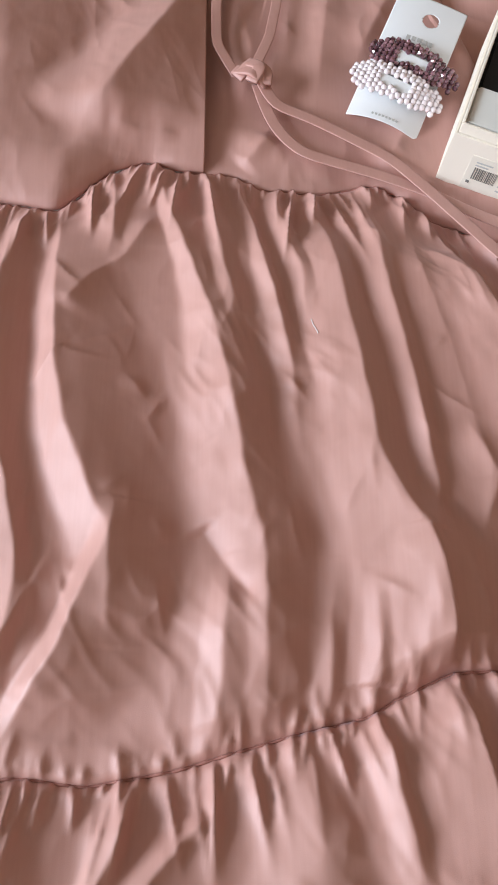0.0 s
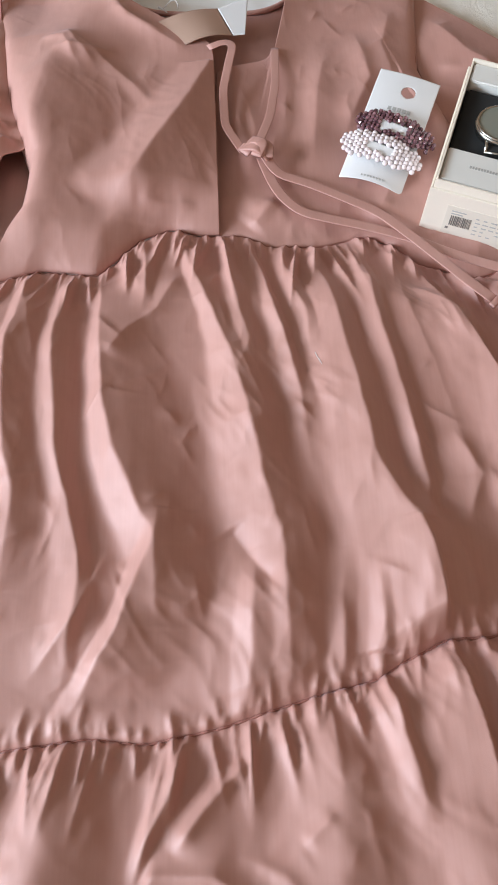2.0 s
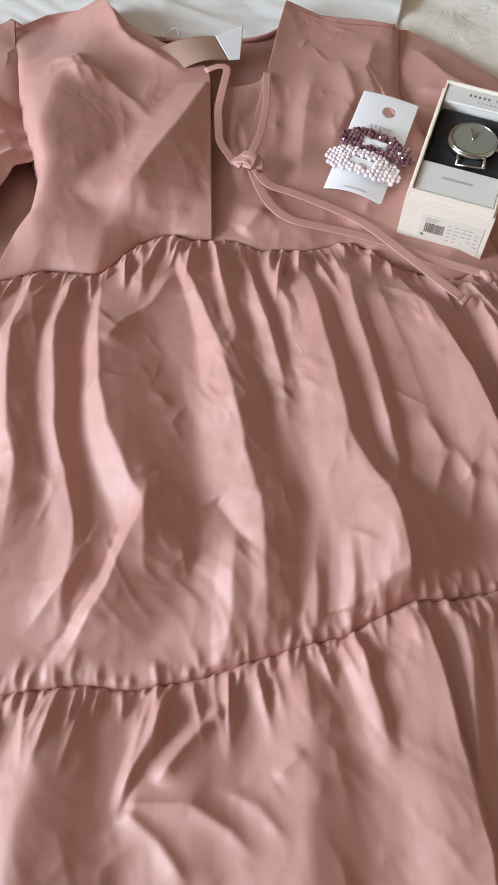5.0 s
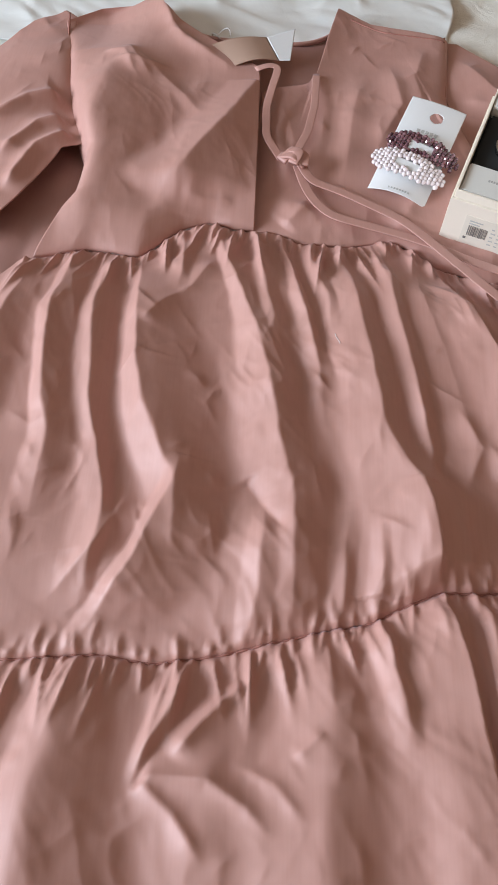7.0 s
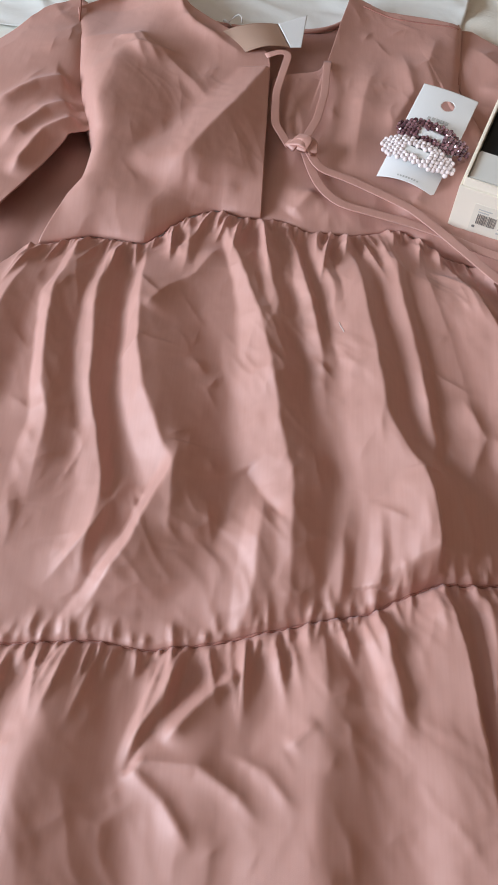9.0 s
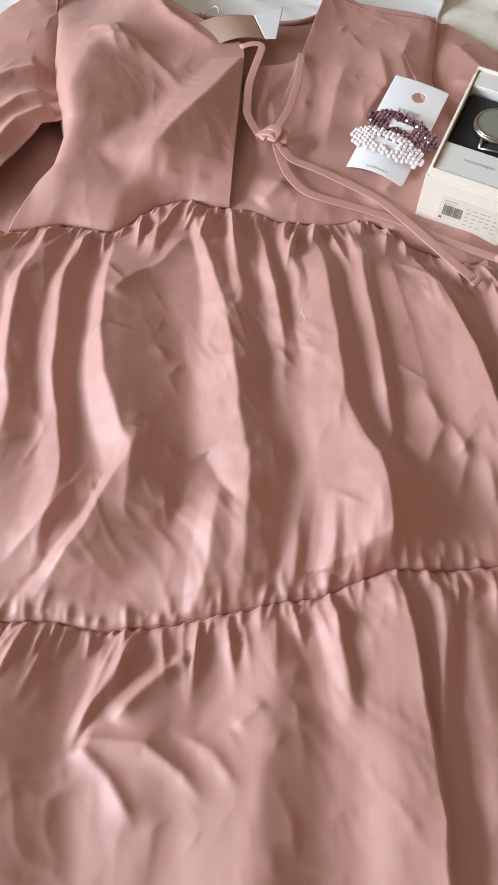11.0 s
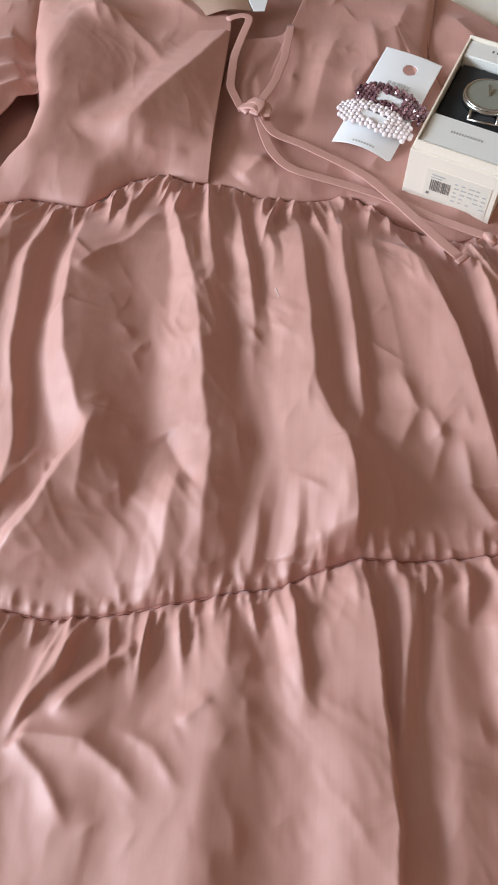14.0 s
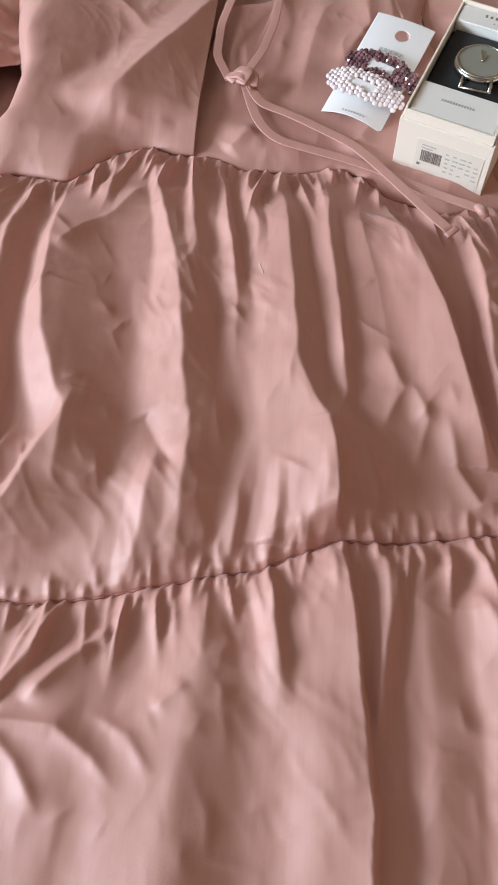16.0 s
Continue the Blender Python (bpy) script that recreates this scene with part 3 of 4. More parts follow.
def bodice():
    low = lambda X, Y: 0.013 + 0.010 * smoothstep(0, 0.05, Y - WAIST(X)) - 0.006 * np.exp(-np.abs(Y - WAIST(X)) / 0.004)
    panel("left_front", "smooth bodice front with a folded neckline edge",
          [(0.376, -0.382), (0.458, -0.341), (0.524, -0.343), (0.583, -0.362), (0.669, -0.383), (0.817, -0.407), (0.85, -0.366), (0.872, -0.296)],
          [(0.376, -0.150), (0.50, -0.151), (0.69, -0.152), (0.71, -0.154), (0.724, -0.164), (0.80, -0.257), (0.83, -0.280), (0.872, -0.292)],
          0.39, 0.872, lambda X, Y: low(X, Y) + 0.004 + 0.006 - 0.26 * np.clip(Y - 0.725, 0, 0.10) * smoothstep(-0.28, -0.36, X), [
              ([(-0.291, 0.846), (-0.250, 0.753), (-0.165, 0.688)], 0.014, 0.018, 0.006, 0.2, 0.3),
              ([(-0.312, 0.716), (-0.240, 0.637), (-0.211, 0.596)], 0.010, 0.014, 0.004, 0.2, 0.3),
              ([(-0.318, 0.730), (-0.300, 0.690), (-0.276, 0.655)], 0.014, 0.010, 0.005, 0.2, 0.3),
              ([(-0.270, 0.780), (-0.235, 0.745), (-0.205, 0.725)], 0.010, 0.008, 0.004, 0.2, 0.3),
              ([(-0.232, 0.466), (-0.205, 0.462), (-0.170, 0.466)], 0.008, 0.010, 0.004, 0.2, 0.3),
              ([(-0.288, 0.862), (-0.272, 0.810), (-0.262, 0.770)], 0.012, 0.006, 0.006, 0.1, 0.3),
              ([(-0.345, 0.715), (-0.318, 0.705), (-0.300, 0.660)], 0.006, 0.010, 0.004, 0.2, 0.3),
              ([(-0.330, 0.688), (-0.290, 0.684), (-0.255, 0.690)], 0.005, 0.006, 0.003, 0.2, 0.3),
          ], 41, -1, rows=[
              [(-0.155, 0.680, 0.036, 0.007, 0.004), (-0.202, 0.556, 0.064, 0.060, 0.022), (-0.229, 0.500, 0.070, 0.085, 0.024), (-0.238, 0.479, 0.064, 0.095, 0.022), (-0.236, 0.463, 0.042, 0.060, 0.004), (-0.231, 0.445, 0.042, 0.060, 0.0)],
              [(-0.300, 0.800, 0.050, 0.060, 0.0), (-0.313, 0.722, 0.060, 0.085, 0.009), (-0.332, 0.650, 0.045, 0.090, 0.020), (-0.337, 0.564, 0.038, 0.095, 0.024), (-0.336, 0.495, 0.030, 0.085, 0.021), (-0.330, 0.415, 0.023, 0.058, 0.005), (-0.327, 0.382, 0.023, 0.057, 0.0)]])
    right = panel("right_front", "bodice front under the loose neck ties",
          [(0.376, -0.160), (0.50, -0.160), (0.685, -0.148), (0.70, -0.092), (0.708, -0.083), (0.80, -0.066), (0.875, -0.050)],
          [(0.376, 0.165), (0.50, 0.125), (0.69, 0.080), (0.828, 0.094), (0.835, 0.075), (0.845, 0.005), (0.875, -0.047)],
          0.39, 0.875, lambda X, Y: low(X, Y) - 0.002 - 0.005 * smoothstep(-0.130, -0.152, X) * smoothstep(0.47, 0.56, Y), [
              ([(-0.055, 0.860), (-0.072, 0.780), (-0.086, 0.705)], 0.006, 0.030, 0.010, 0, 0),
              ([(-0.020, 0.740), (-0.040, 0.640), (-0.055, 0.500)], 0.020, 0.030, 0.008, 0.3, 0.3),
              ([(0.010, 0.760), (0.020, 0.660), (-0.020, 0.560)], 0.020, 0.016, 0.008, 0.3, 0.3),
              ([(0.060, 0.800), (0.040, 0.720), (0.050, 0.640)], 0.018, 0.020, 0.006, 0.3, 0.3),
              ([(0.035, 0.520), (0.015, 0.470), (0.000, 0.450)], 0.014, 0.010, 0.006, 0.3, 0.2),
              ([(-0.090, 0.480), (-0.110, 0.455), (-0.120, 0.445)], 0.012, 0.010, 0.005, 0.3, 0.2),
              ([(-0.120, 0.640), (-0.110, 0.580), (-0.120, 0.500)], 0.016, 0.016, 0.005, 0.3, 0.3),
              ([(0.075, 0.600), (0.090, 0.540), (0.085, 0.500)], 0.035, 0.05, 0.012, 0, 0.3),
          ], 51, 1, creased=0.75)
    line = []
    for x in np.linspace(-0.036, 0.088, 50):
        y = float(np.interp(x, [-0.036, 0.009, 0.088], [0.845, 0.826, 0.818]))
        k = np.argmin((right[0] - x) ** 2 + (right[1] - y) ** 2)
        line.append((x, y, float(right[2].flat[k]) + 0.0002))
    tube("shoulder_seam", line, 0.0009, THREAD, dress, sides=6)
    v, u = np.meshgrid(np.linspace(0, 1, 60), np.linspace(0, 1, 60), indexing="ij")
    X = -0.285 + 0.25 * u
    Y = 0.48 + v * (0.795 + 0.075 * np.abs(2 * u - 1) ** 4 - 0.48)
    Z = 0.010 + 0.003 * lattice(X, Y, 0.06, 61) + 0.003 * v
    # inside of the back, with the neck opening's shade in its darker pink
    sheet("back_panel", X, Y, Z, SHADED_LINING, dress, "inside of the dress back, seen in the neck opening")
    xs = np.linspace(-0.275, -0.045, 60)
    t = (xs + 0.285) / 0.25
    tube("neck_binding", [(x, 0.795 + 0.075 * abs(2 * s - 1) ** 4, 0.015) for x, s in zip(xs, t)], 0.003, PINK, dress)


def tube(name, points, radius, mat, parent, flat=1.0, label="", sides=8, square=1.0):
    """A rounded strip or cord along points; flat squeezes its height."""
    pts = [Vector(p) for p in points]
    bm, rings = bmesh.new(), []
    for i, p in enumerate(pts):
        d = (pts[min(i + 1, len(pts) - 1)] - pts[max(i - 1, 0)]).normalized()
        side = d.cross(Vector((0, 0, 1))).normalized()
        up = side.cross(d)
        rings.append([bm.verts.new(p + radius * math.copysign(abs(math.cos(a)) ** square, math.cos(a)) * side + radius * flat * math.copysign(abs(math.sin(a)) ** square, math.sin(a)) * up) for a in (2 * math.pi * k / sides for k in range(sides))])
    for a, b in zip(rings, rings[1:]):
        for k in range(sides):
            bm.faces.new((a[k], a[(k + 1) % sides], b[(k + 1) % sides], b[k]))
    bm.faces.new(rings[0][::-1]), bm.faces.new(rings[-1])
    bmesh.ops.recalc_face_normals(bm, faces=bm.faces[:])
    return part(name, bm, mat, parent, label, smooth=True)


def sleeve(name, label, inner, outer, base, folds, seed, lift=0.0):
    """A sleeve laid flat between an inner and an outer edge, both drawn from the shoulder down."""
    n = 150
    v, u = np.meshgrid(np.linspace(0, 1, n), np.linspace(0, 1, n), indexing="ij")

    def edge(points):
        p = np.array(points)
        s = np.r_[0, np.cumsum(np.hypot(*np.diff(p, axis=0).T))]
        return np.interp(v * s[-1], s, p[:, 0]), np.interp(v * s[-1], s, p[:, 1])
    (ix, iy), (ox, oy) = edge(inner), edge(outer)
    X, Y = ix + (ox - ix) * u, iy + (oy - iy) * u
    skew = u ** (1 - 0.5 * abs(lift) / 0.28 * smoothstep(0.55, 0.30, v))
    Z = base * np.sin(np.pi * np.clip(skew * 0.94 + 0.03 + lift * smoothstep(0.45, 0.6, v) * (1 - u), 0, 1)) ** 0.7 * smoothstep(0, 0.3, v) + 0.009
    for spine, a, b, h, s, e in folds:
        ridge(Z, X, Y, spine, a, b, h, s, e)
    Z += crumple(X, Y, seed, 0.8)
    sheet(name, X, Y, Z, PINK, dress, label)


def sleeves():
    sleeve("left_sleeve", "short full sleeve, its opening bunched under the arm",
           [(-0.398, 0.835), (-0.378, 0.690), (-0.354, 0.590), (-0.342, 0.552), (-0.368, 0.535), (-0.391, 0.481), (-0.43, 0.40)],
           [(-0.412, 0.845), (-0.450, 0.812), (-0.482, 0.755), (-0.54, 0.66), (-0.60, 0.55), (-0.63, 0.45), (-0.62, 0.38)],
           0.020, [
               ([(-0.385, 0.640), (-0.420, 0.620), (-0.470, 0.560)], 0.014, 0.014, 0.012, 0.1, 0.3),
               ([(-0.372, 0.590), (-0.400, 0.570), (-0.440, 0.500)], 0.012, 0.010, 0.012, 0.1, 0.3),
               ([(-0.360, 0.560), (-0.395, 0.530), (-0.42, 0.46)], 0.010, 0.010, 0.012, 0.1, 0.2),
           ], 71, 0.28)
    sleeve("right_sleeve", "short full sleeve lying smooth beside the bodice",
           [(0.080, 0.834), (0.081, 0.700), (0.114, 0.540), (0.152, 0.415)],
           [(0.108, 0.832), (0.153, 0.789), (0.205, 0.733), (0.270, 0.640), (0.310, 0.520), (0.300, 0.43), (0.200, 0.395)],
           0.007, [
               ([(0.100, 0.800), (0.140, 0.720), (0.200, 0.640)], 0.020, 0.016, 0.006, 0.3, 0.3),
               ([(0.096, 0.700), (0.130, 0.690), (0.180, 0.700)], 0.010, 0.014, 0.004, 0.3, 0.3),
               ([(0.175, 0.560), (0.190, 0.500), (0.175, 0.430)], 0.020, 0.010, 0.010, 0.2, 0.1),
           ], 81)
    # under layer in the sleeve's hollow; the darker pink paints its shade
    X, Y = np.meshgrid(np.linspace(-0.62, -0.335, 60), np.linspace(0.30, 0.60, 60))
    sheet("back_layer", X, Y, 0.004 + 0.004 * np.abs(lattice(X, Y, 0.05, 91)), SHADED_LINING, dress, "under layer below the sleeve, its shade put into a darker pink")


UT = upper_tier()
lower_tier()
bodice()
sleeves()


def seams():
    for name, row in (("waist_seam", -1), ("tier_seam", 0)):
        xs = np.linspace(-0.375 if row else -0.6, 0.15 if row else 0.34, 420)
        zs = np.interp(xs, UT[0][row], UT[2][row])
        seam = WAIST if row else HEM_SEAM
        tube(name, [(x, float(seam(x)), z - 0.0002) for x, z in zip(xs, zs)], 0.0012, THREAD, dress, sides=6)
    for pts in ([(0.090, 0.834), (0.083, 0.76), (0.079, 0.70)], [(-0.406, 0.832), (-0.388, 0.69), (-0.366, 0.595)]):
        p = np.array(pts)
        s = np.linspace(0, 1, 30)
        xs, ys = np.interp(s, [0, 0.5, 1], p[:, 0]), np.interp(s, [0, 0.5, 1], p[:, 1])
        tube("armhole_seam", [(x, y, 0.0162) for x, y in zip(xs, ys)], 0.0012, THREAD, dress, sides=6)


seams()


def ties():
    def spread(points, k=40):
        p = np.array(points, float)
        s = np.r_[0, np.cumsum(np.linalg.norm(np.diff(p, axis=0), axis=1))]
        q = np.linspace(0, s[-1], k)
        out = np.stack([np.interp(q, s, p[:, c]) for c in range(3)], -1)
        for _ in range(3):
            out[1:-1] = (out[:-2] + 2 * out[1:-1] + out[2:]) / 4
        return out.tolist()
    for pts in ([(-0.158, 0.696, 0.040), (-0.140, 0.704, 0.043), (-0.130, 0.700, 0.043), (-0.136, 0.670, 0.040), (-0.143, 0.630, 0.036), (-0.142, 0.575, 0.034), (-0.124, 0.535, 0.034)],
                [(-0.083, 0.706, 0.032), (-0.086, 0.642, 0.032), (-0.094, 0.590, 0.034), (-0.108, 0.546, 0.036)],
                [(-0.104, 0.532, 0.036), (-0.091, 0.506, 0.03), (-0.064, 0.496, 0.03), (-0.04, 0.482, 0.03), (0.007, 0.453, 0.03), (0.035, 0.417, 0.033), (0.061, 0.378, 0.038), (0.08, 0.349, 0.042), (0.097, 0.327, 0.044)],
                [(-0.106, 0.527, 0.034), (-0.099, 0.508, 0.027), (-0.089, 0.48, 0.027), (-0.07, 0.456, 0.027), (-0.038, 0.446, 0.027), (-0.004, 0.436, 0.027), (0.035, 0.419, 0.029), (0.073, 0.394, 0.032), (0.128, 0.367, 0.036)]):
        tube("tie", spread(pts), 0.0046 if pts[0][1] > 0.6 else 0.0054, PINK, dress, 0.12, "narrow self-fabric neck tie", 16, 0.4)
    for pts in ([(-0.124, 0.530, 0.036), (-0.112, 0.541, 0.043), (-0.098, 0.536, 0.042), (-0.100, 0.522, 0.038)],
                [(-0.116, 0.546, 0.040), (-0.104, 0.536, 0.046), (-0.112, 0.522, 0.040)],
                [(-0.126, 0.540, 0.036), (-0.110, 0.530, 0.045), (-0.098, 0.524, 0.036)]):
        tube("knot_loop", spread(pts, 14), 0.0058, PINK, dress, 0.28, "", 16, 0.5)

    tube("tie_end_knot", spread([(0.125, 0.369, 0.037), (0.127, 0.36, 0.041), (0.131, 0.36, 0.037)], 12), 0.0048, PINK, dress, 0.7, "", 12, 0.6)
    tube("tie_hem", spread([(0.092, 0.32, 0.045), (0.097, 0.324, 0.046), (0.102, 0.331, 0.045)], 10), 0.0030, PINK, dress, 0.45, "", 12, 0.5)


ties()


# ---- the watch in its box ----
def watch_box():
    W, D, H, N = 0.092, 0.161, 0.0657, 0.0755
    t = 0.0022
    box = empty("watch_box", pose(0.0464, 0.4404, 0.015, 6.95, 1.55, -20.25))
    tagged(box, "open cream card box with white inner tray, lying on the dress", "box")
    bm = bmesh.new()

    def add(a, b, bevel=0.0005, into=None):
        piece = block(a, b, bevel)
        me = bpy.data.meshes.new("piece")
        piece.to_mesh(me)
        piece.free()
        (into or bm).from_mesh(me)
        bpy.data.meshes.remove(me)
    add((0, 0, 0), (W, D, t))
    add((0, 0, t), (W, t, H)), add((0, D - t, t), (W, D, H)), add((0, t, t), (t, D - t, H)), add((W - t, t, t), (W, D - t, H))
    part("base", bm, CREAMBOX, box, "cream card base of the box")
    bm = bmesh.new()
    i = t + 0.0003
    add((i, i, t), (W - i, i + t, N)), add((i, D - i - t, t), (W - i, D - i, N + 0.004)), add((i, i + t, t), (i + t, D - i - t, N + 0.002)), add((W - i - t, i + t, t), (W - i, D - i - t, N + 0.002))
    part("inner_wall", bm, CREAMBOX, box, "pale inner rim standing above the base")
    e = i + t + 0.0006
    part("front_shelf", block((e, e, 0.02), (W - e, 0.046, N - 0.001), 0.0015), WHITEBOARD, box, "white card insert with small grey print")
    part("back_shelf", block((e, 0.131, 0.02), (W - e, D - e, N + 0.001), 0.0015), WHITEBOARD, box, "white card insert with dark print")
    part("pad", block((e, 0.0465, 0.01), (W - e, 0.1305, 0.0685), 0.003), BLACKPAD, box, "black velvet pad")
    for k in range(5):
        part("print_bar", block((0.030 + 0.0050 * k, 0.1450, N + 0.001), (0.0322 + 0.0050 * k, 0.1485, N + 0.0012)), INK, box)
    for k in range(6):
        part("print_bar", block((0.058 + 0.0043 * k, 0.145, N + 0.001), (0.0602 + 0.0043 * k, 0.1485, N + 0.0012)), PALEINK, box)
    for k in range(7):
        part("print_bar", block((0.040 + 0.0043 * k, 0.138, N + 0.001), (0.0420 + 0.0043 * k, 0.140, N + 0.0012)), PALEINK, box)
    for k in range(12):
        part("print_bar", block((0.029 + 0.0027 * k, 0.026, N - 0.001), (0.0308 + 0.0027 * k, 0.0290, N - 0.0007)), PALEINK, box)
    # the sticker on the front
    label = part("label", block((0.021, -0.0004, 0.010), (0.086, 0.0002, 0.050)), LABEL, box, "printed paper sticker with a bar code")
    rnd, x = random.Random(5), 0.0265
    while x < 0.046:
        wide = rnd.choice((0.0004, 0.0007, 0.0011))
        part("code_bar", block((x, -0.0007, 0.0235), (x + wide, -0.0003, 0.0375)), INK, label)
        x += wide + rnd.choice((0.0005, 0.0008))
    for row in range(5):
        for col in range(5):
            if rnd.random() < 0.9:
                a = 0.050 + 0.0072 * col
                part("print_bar", block((a, -0.0007, 0.040 - 0.0055 * row), (a + rnd.uniform(0.003, 0.0058), -0.0003, 0.0415 - 0.0055 * row)), PALEINK, label)
    part("print_bar", block((0.026, -0.0007, 0.043), (0.040, -0.0003, 0.0445)), PALEINK, label)
    part("print_bar", block((0.026, -0.0007, 0.0395), (0.037, -0.0003, 0.041)), PALEINK, label)
    part("print_bar", block((0.024, -0.0007, 0.0175), (0.027, -0.0003, 0.0205)), INK, label)
    return box.matrix_basis.copy()


def disc(radius, low, high, bevel=0.0, hollow=0.0, sides=64):
    """A round plate, or a ring where hollow is given, with a rounded top edge."""
    bm = bmesh.new()
    prof = [(hollow, low), (radius, low), (radius, high - bevel), (radius - bevel * 0.4, high - bevel * 0.3), (radius - bevel, high), (hollow, high)]
    rings = [[bm.verts.new((r * math.cos(a), r * math.sin(a), z)) for a in (2 * math.pi * k / sides for k in range(sides))] for r, z in prof if r > 0]
    pairs = list(zip(rings, rings[1:])) + ([(rings[-1], rings[0])] if hollow else [])
    for a, b in pairs:
        for k in range(sides):
            bm.faces.new((a[k], a[(k + 1) % sides], b[(k + 1) % sides], b[k]))
    if not hollow:
        bm.faces.new(rings[0][::-1]), bm.faces.new(rings[-1])
    bmesh.ops.recalc_face_normals(bm, faces=bm.faces[:])
    return bm


def watch(frame_of_box):
    w = empty("watch", frame_of_box @ pose(0.0475, 0.083, 0.0675, -5, 0, 8))
    tagged(w, "round steel wristwatch with a grey-green dial on the pad", "watch")
    R = 0.0255
    part("case", disc(R, 0.004, 0.0115, 0.0022, 0), CHROME, w, "polished steel case", True)
    part("dial", disc(R - 0.0022, 0.0115, 0.0120), DIAL, w, "grey-green dial under glass")
    part("bezel", disc(R - 0.0008, 0.0112, 0.0130, 0.0010, R - 0.0026), CHROME, w, smooth=True)
    for angle, long in ((-20, 0.010), (12, 0.015)):
        h = part("watch_hand", block((-0.0005, -0.002, 0.0126), (0.0005, long, 0.0130)), CHROME, w)
        h.matrix_basis = pose(0, 0, 0, 0, 0, angle)
    part("hub", disc(0.0012, 0.0124, 0.0134, 0.0003, sides=16), CHROME, w)
    crown = part("crown", disc(0.0026, 0, 0.004, 0.0006, sides=20), CHROME, w)
    crown.matrix_basis = pose(R - 0.0008, -0.006, 0.0075, 0, 90, -13)
    for s in (-1, 1):
        lug = tube("lug", [(0.0135 * s, -0.0195, 0.0085), (0.0135 * s, -0.027, 0.0085), (0.0135 * s, -0.0345, 0.0055)], 0.0016, CHROME, w)
    part("strap", block((-0.0118, -0.0335, 0.003), (0.0118, -0.0235, 0.0062), 0.0012), BLACKPAD, w, "dark strap stub between the lugs")
    tube("strap_bar", [(-0.0150, -0.0340, 0.0055), (0.0150, -0.0340, 0.0055)], 0.0011, CHROME, w)


watch(watch_box())


# ---- hair clips on their card ----
CARD_AT = Matrix.Translation((0.0035, 0.496, 0.023)) @ Matrix(((0.944, 0.413 * 0.974, 0.0), (-0.331, 0.882 * 0.974, -0.22), (0.0, 0.223, 0.97))).to_4x4()
CARD_AT = Matrix.Translation((0.0035, 0.496, 0.023)) @ CARD_AT.to_3x3().to_quaternion().to_matrix().to_4x4()


def arch(x, y):
    """How far the card bows up over its middle."""
    return (0.0085 - 0.045 * y) * (1 - (x / 0.033) ** 2)


def clip_card():
    card = empty("clip_card", CARD_AT)
    tagged(card, "white hair clip card with a punched hole, bowed upwards", "card")
    bm = bmesh.new()
    nx, ny, w, l = 66, 144, 0.066, 0.143
    hx, hy, r = 0.004, 0.120, 0.0078
    verts = []
    for j in range(ny + 1):
        row = []
        for i in range(nx + 1):
            x, y = -w / 2 + w * i / nx, l * j / ny
            d = math.hypot(x - hx, y - hy)
            if abs(d - r) < 0.0007:
                x, y = hx + (x - hx) * r / d, hy + (y - hy) * r / d
            row.append(bm.verts.new((x, y, arch(x, y))))
        verts.append(row)
    for j in range(ny):
        for i in range(nx):
            q = (verts[j][i], verts[j][i + 1], verts[j + 1][i + 1], verts[j + 1][i])
            c = sum((v.co for v in q), Vector()) / 4
            if math.hypot(c.x - hx, c.y - hy) > r * 0.97:
                bm.faces.new(q)
    bmesh.ops.delete(bm, geom=[v for v in bm.verts if not v.link_faces], context="VERTS")
    ob = part("backing", bm, CARD, card, "bowed white card with a round hole", True)
    sol = ob.modifiers.new("thickness", "SOLIDIFY")
    sol.thickness, sol.offset = 0.0006, -1
    for k in range(5):
        x = -0.011 + 0.0052 * k
        part("print_bar", block((x, 0.0925, arch(x, 0.094) + 0.0001), (x + 0.0036, 0.0970, arch(x, 0.094) + 0.0005)), PALEINK, card)
    for k in range(8):
        x = -0.012 + 0.0032 * k
        part("print_bar", block((x, 0.0045, arch(x, 0.005) + 0.0001), (x + 0.0018, 0.0065, arch(x, 0.005) + 0.0005)), PALEINK, card)


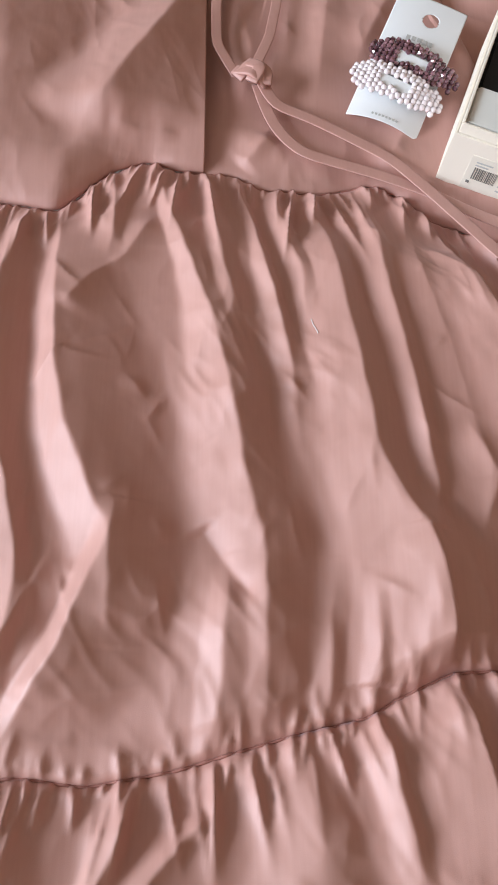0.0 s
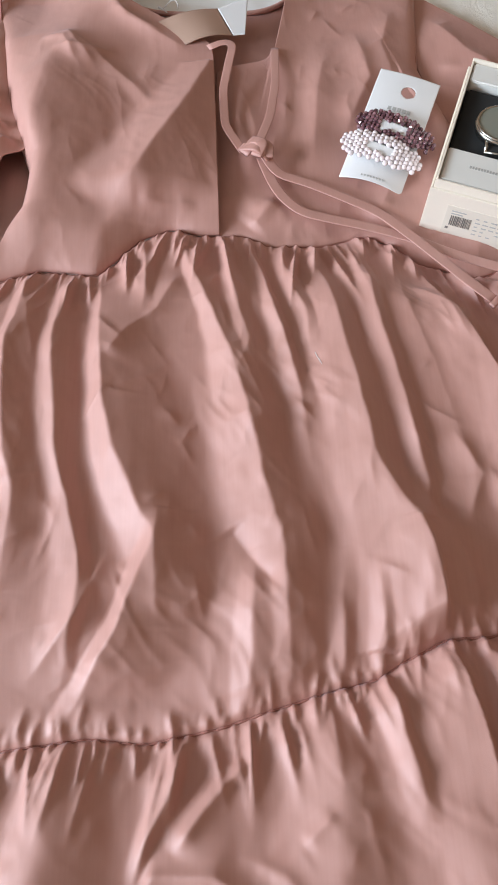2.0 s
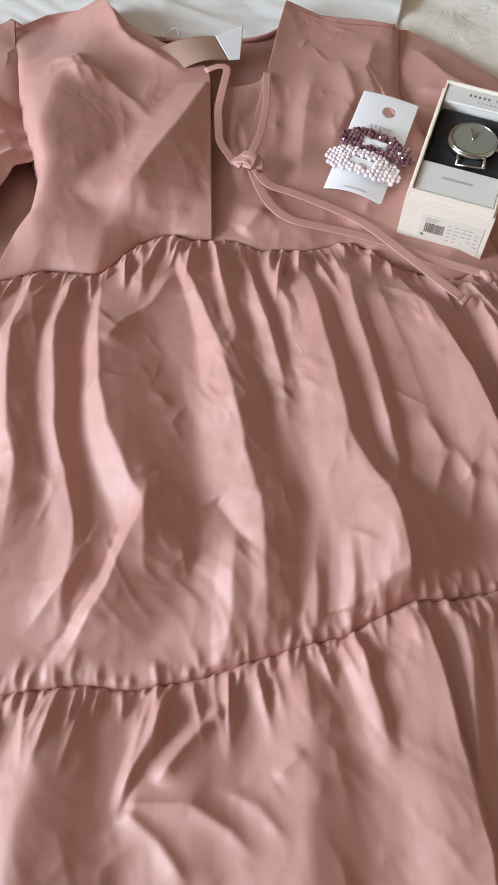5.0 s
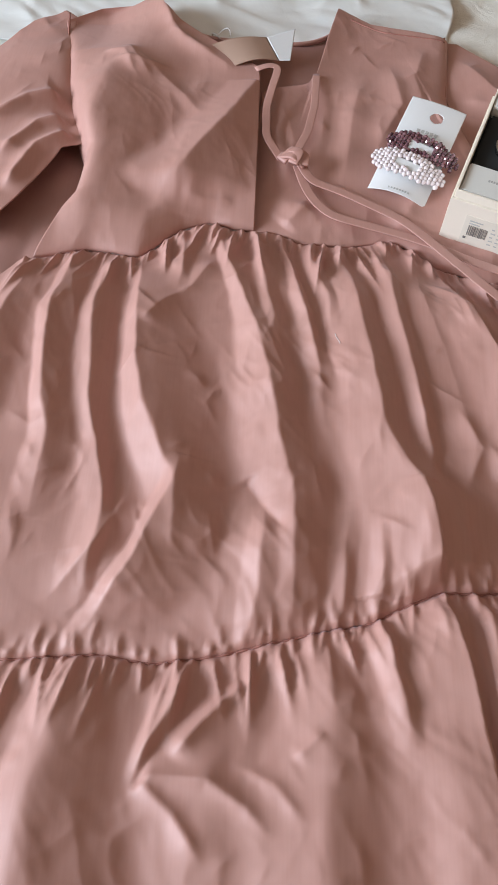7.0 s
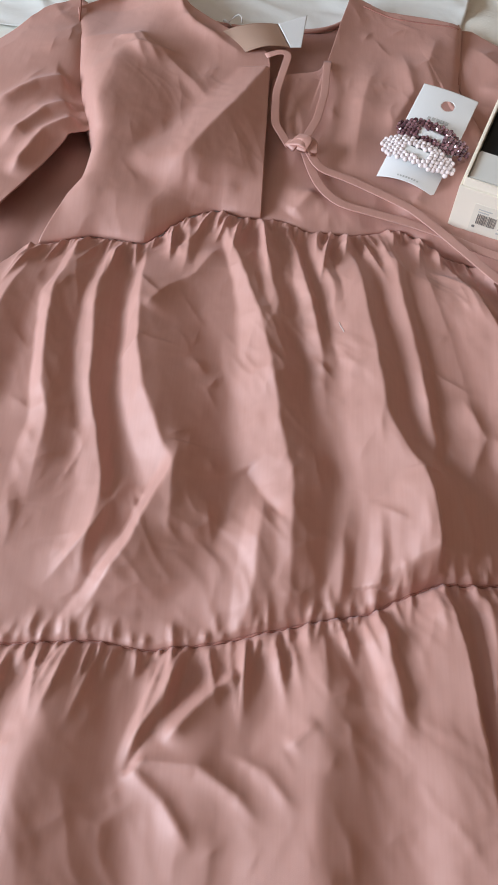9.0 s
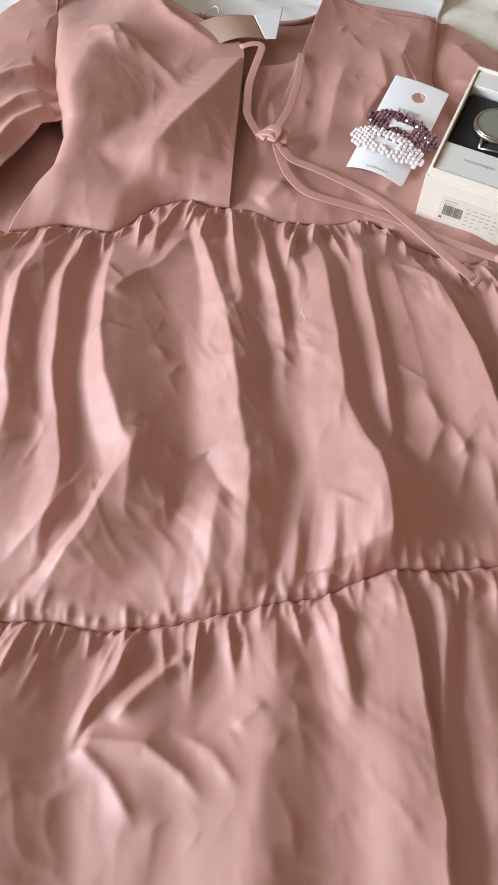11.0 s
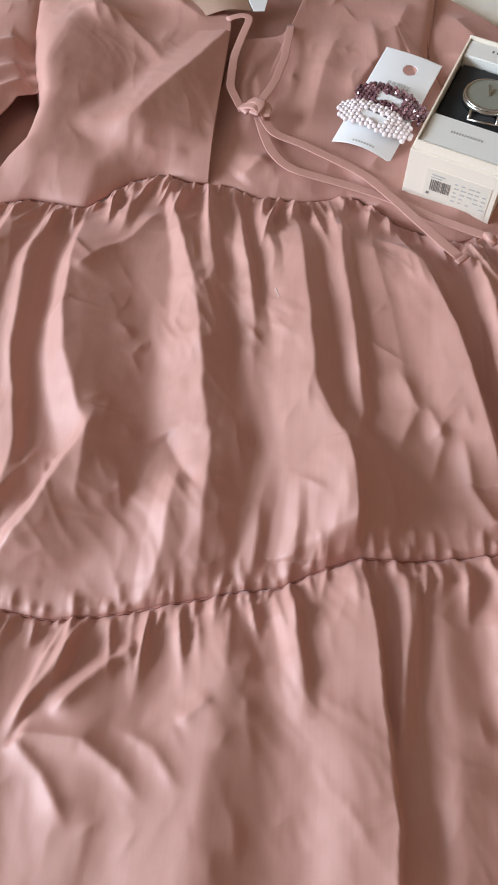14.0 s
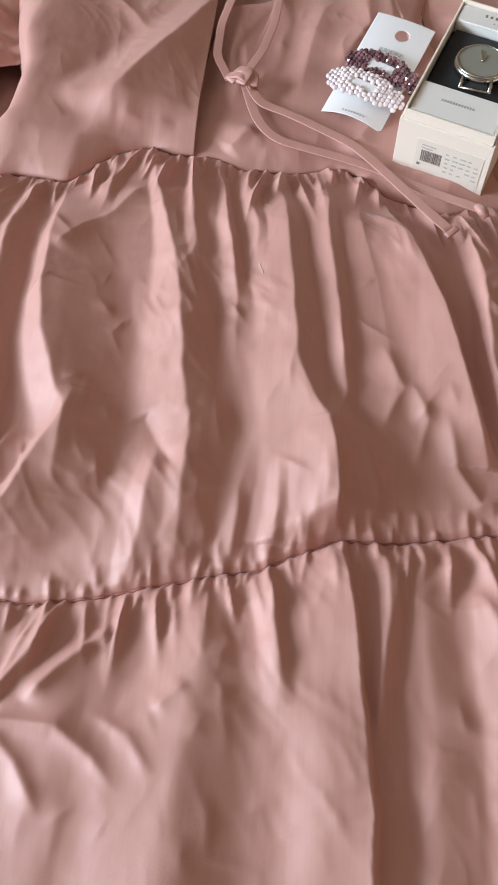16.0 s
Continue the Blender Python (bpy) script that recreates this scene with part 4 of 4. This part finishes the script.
def hair_clip(label, mat, x, y, turn, lift, faceted, seed):
    """A snap clip: a long rounded steel plate with a slot, sewn over with rows of beads and bowed like the card."""
    rnd = random.Random(seed)
    clip = empty("hair_clip", CARD_AT @ pose(x, y, lift, 0, 0, turn))
    tagged(clip, label, "hair clip", "hair clips on the card")
    half, wide, r = 0.0440, 0.0165, 0.0029

    def bow(u):
        return 0.0085 * (1 - (u / 0.040) ** 2)

    def outline(u):
        """Half the clip's width at u along its length: round at both ends, fuller at one."""
        return wide * (1 - 0.12 * u / half) * max(0.0, 1 - (abs(u) / half) ** 3.2) ** 0.5

    ring = [(0.035 * math.cos(a), 0.0112 * math.sin(a), bow(0.035 * math.cos(a)) - 0.0010) for a in (2 * math.pi * k / 40 for k in range(41))]
    tube("steel_loop", ring, 0.0014, CHROME, clip, 0.4)
    part("slot_card", block((-0.0185, -0.0072, bow(0.016) - 0.002), (0.0145, 0.0052, bow(0.008) + 0.0022), 0.0008), CARD, clip, "white card showing in the slot")
    bm = bmesh.new()
    if faceted:
        bmesh.ops.create_icosphere(bm, subdivisions=1, radius=r)
    else:
        bmesh.ops.create_uvsphere(bm, u_segments=10, v_segments=7, radius=r)
    me = bpy.data.meshes.new("bead")
    bm.to_mesh(me)
    bm.free()
    me.materials.append(mat)
    if not faceted:
        me.shade_smooth()
    step = r * 1.55
    for row in range(-9, 10):
        u = row * step * 1.02
        high = outline(u)
        count = int(high / step)
        for k in range(-count, count + 1):
            v = k * step + (step / 2 if row % 2 else 0) + rnd.uniform(-0.0004, 0.0004)
            if abs(v) > high or (abs(u + 0.002) < 0.0155 and abs(v + 0.001) < 0.0056):
                continue
            up = bow(u) + 0.0030 * (1 - (v / wide) ** 2) + rnd.uniform(-0.0005, 0.0009)
            b = new("bead", me)
            b.parent = clip
            b.matrix_basis = Matrix.Translation((u + rnd.uniform(-0.0005, 0.0005), v, up)) @ Euler([rnd.uniform(0, 6) for _ in range(3)]).to_matrix().to_4x4()


clip_card()
hair_clip("snap hair clip covered in faceted plum glass beads", PLUM, 0.006, 0.066, -5, 0.0030, True, 1)
hair_clip("snap hair clip covered in pale pink beads", PEARL, 0.000, 0.035, -4, 0.0060, False, 2)


# ---- paper tag at the neck ----
def hang_tag():
    tag = empty("hang_tag")
    tagged(tag, "folded paper tag with a white tip in the neckline", "tag")

    def leaf(name, corners, mat, bow, label):
        a, b, c, d = (np.array(p) for p in corners)
        v, u = np.meshgrid(np.linspace(0, 1, 16), np.linspace(0, 1, 24), indexing="ij")
        P = ((a[None, None] * (1 - u)[..., None] + b[None, None] * u[..., None]) * (1 - v)[..., None] + (d[None, None] * (1 - u)[..., None] + c[None, None] * u[..., None]) * v[..., None])
        sheet(name, P[..., 0], P[..., 1], P[..., 2] + bow * np.sin(np.pi * u), mat, tag, label, 0.0005)
    # the leaf's brown stands for shadow on the paper
    leaf("leaf", [(-0.187, 0.707, 0.034), (-0.129, 0.727, 0.034), (-0.146, 0.777, 0.034), (-0.221, 0.747, 0.034)], TAGSHADE, 0.006, "paper leaf of the tag, its shade painted brown")
    leaf("tip", [(-0.129, 0.724, 0.036), (-0.116, 0.726, 0.036), (-0.11, 0.798, 0.036), (-0.146, 0.774, 0.036)], TAGPAPER, 0.0, "white folded tip of the tag")
    tube("fastener", [(-0.205 + 0.012 * math.cos(a), 0.805 + 0.010 * math.sin(a), 0.016 + 0.006 * math.sin(2 * a)) for a in np.linspace(0, 5.5, 24)], 0.0008, CARD, tag)


hang_tag()


# ---- lint on the skirt ----
def lint():
    pts = []
    for k in range(14):
        x, y = -0.0665 - 0.0003 * k + 0.0003 * math.sin(k * 0.5), 0.258 + 0.0011 * k
        near = np.argmin((UT[0] - x) ** 2 + (UT[1] - y) ** 2)
        pts.append((x, y, float(UT[2].flat[near]) + 0.0004))
    tagged(tube("white_thread", pts, 0.0003, CARD, None, sides=6), "short white lint thread caught on the skirt", "thread")


lint()
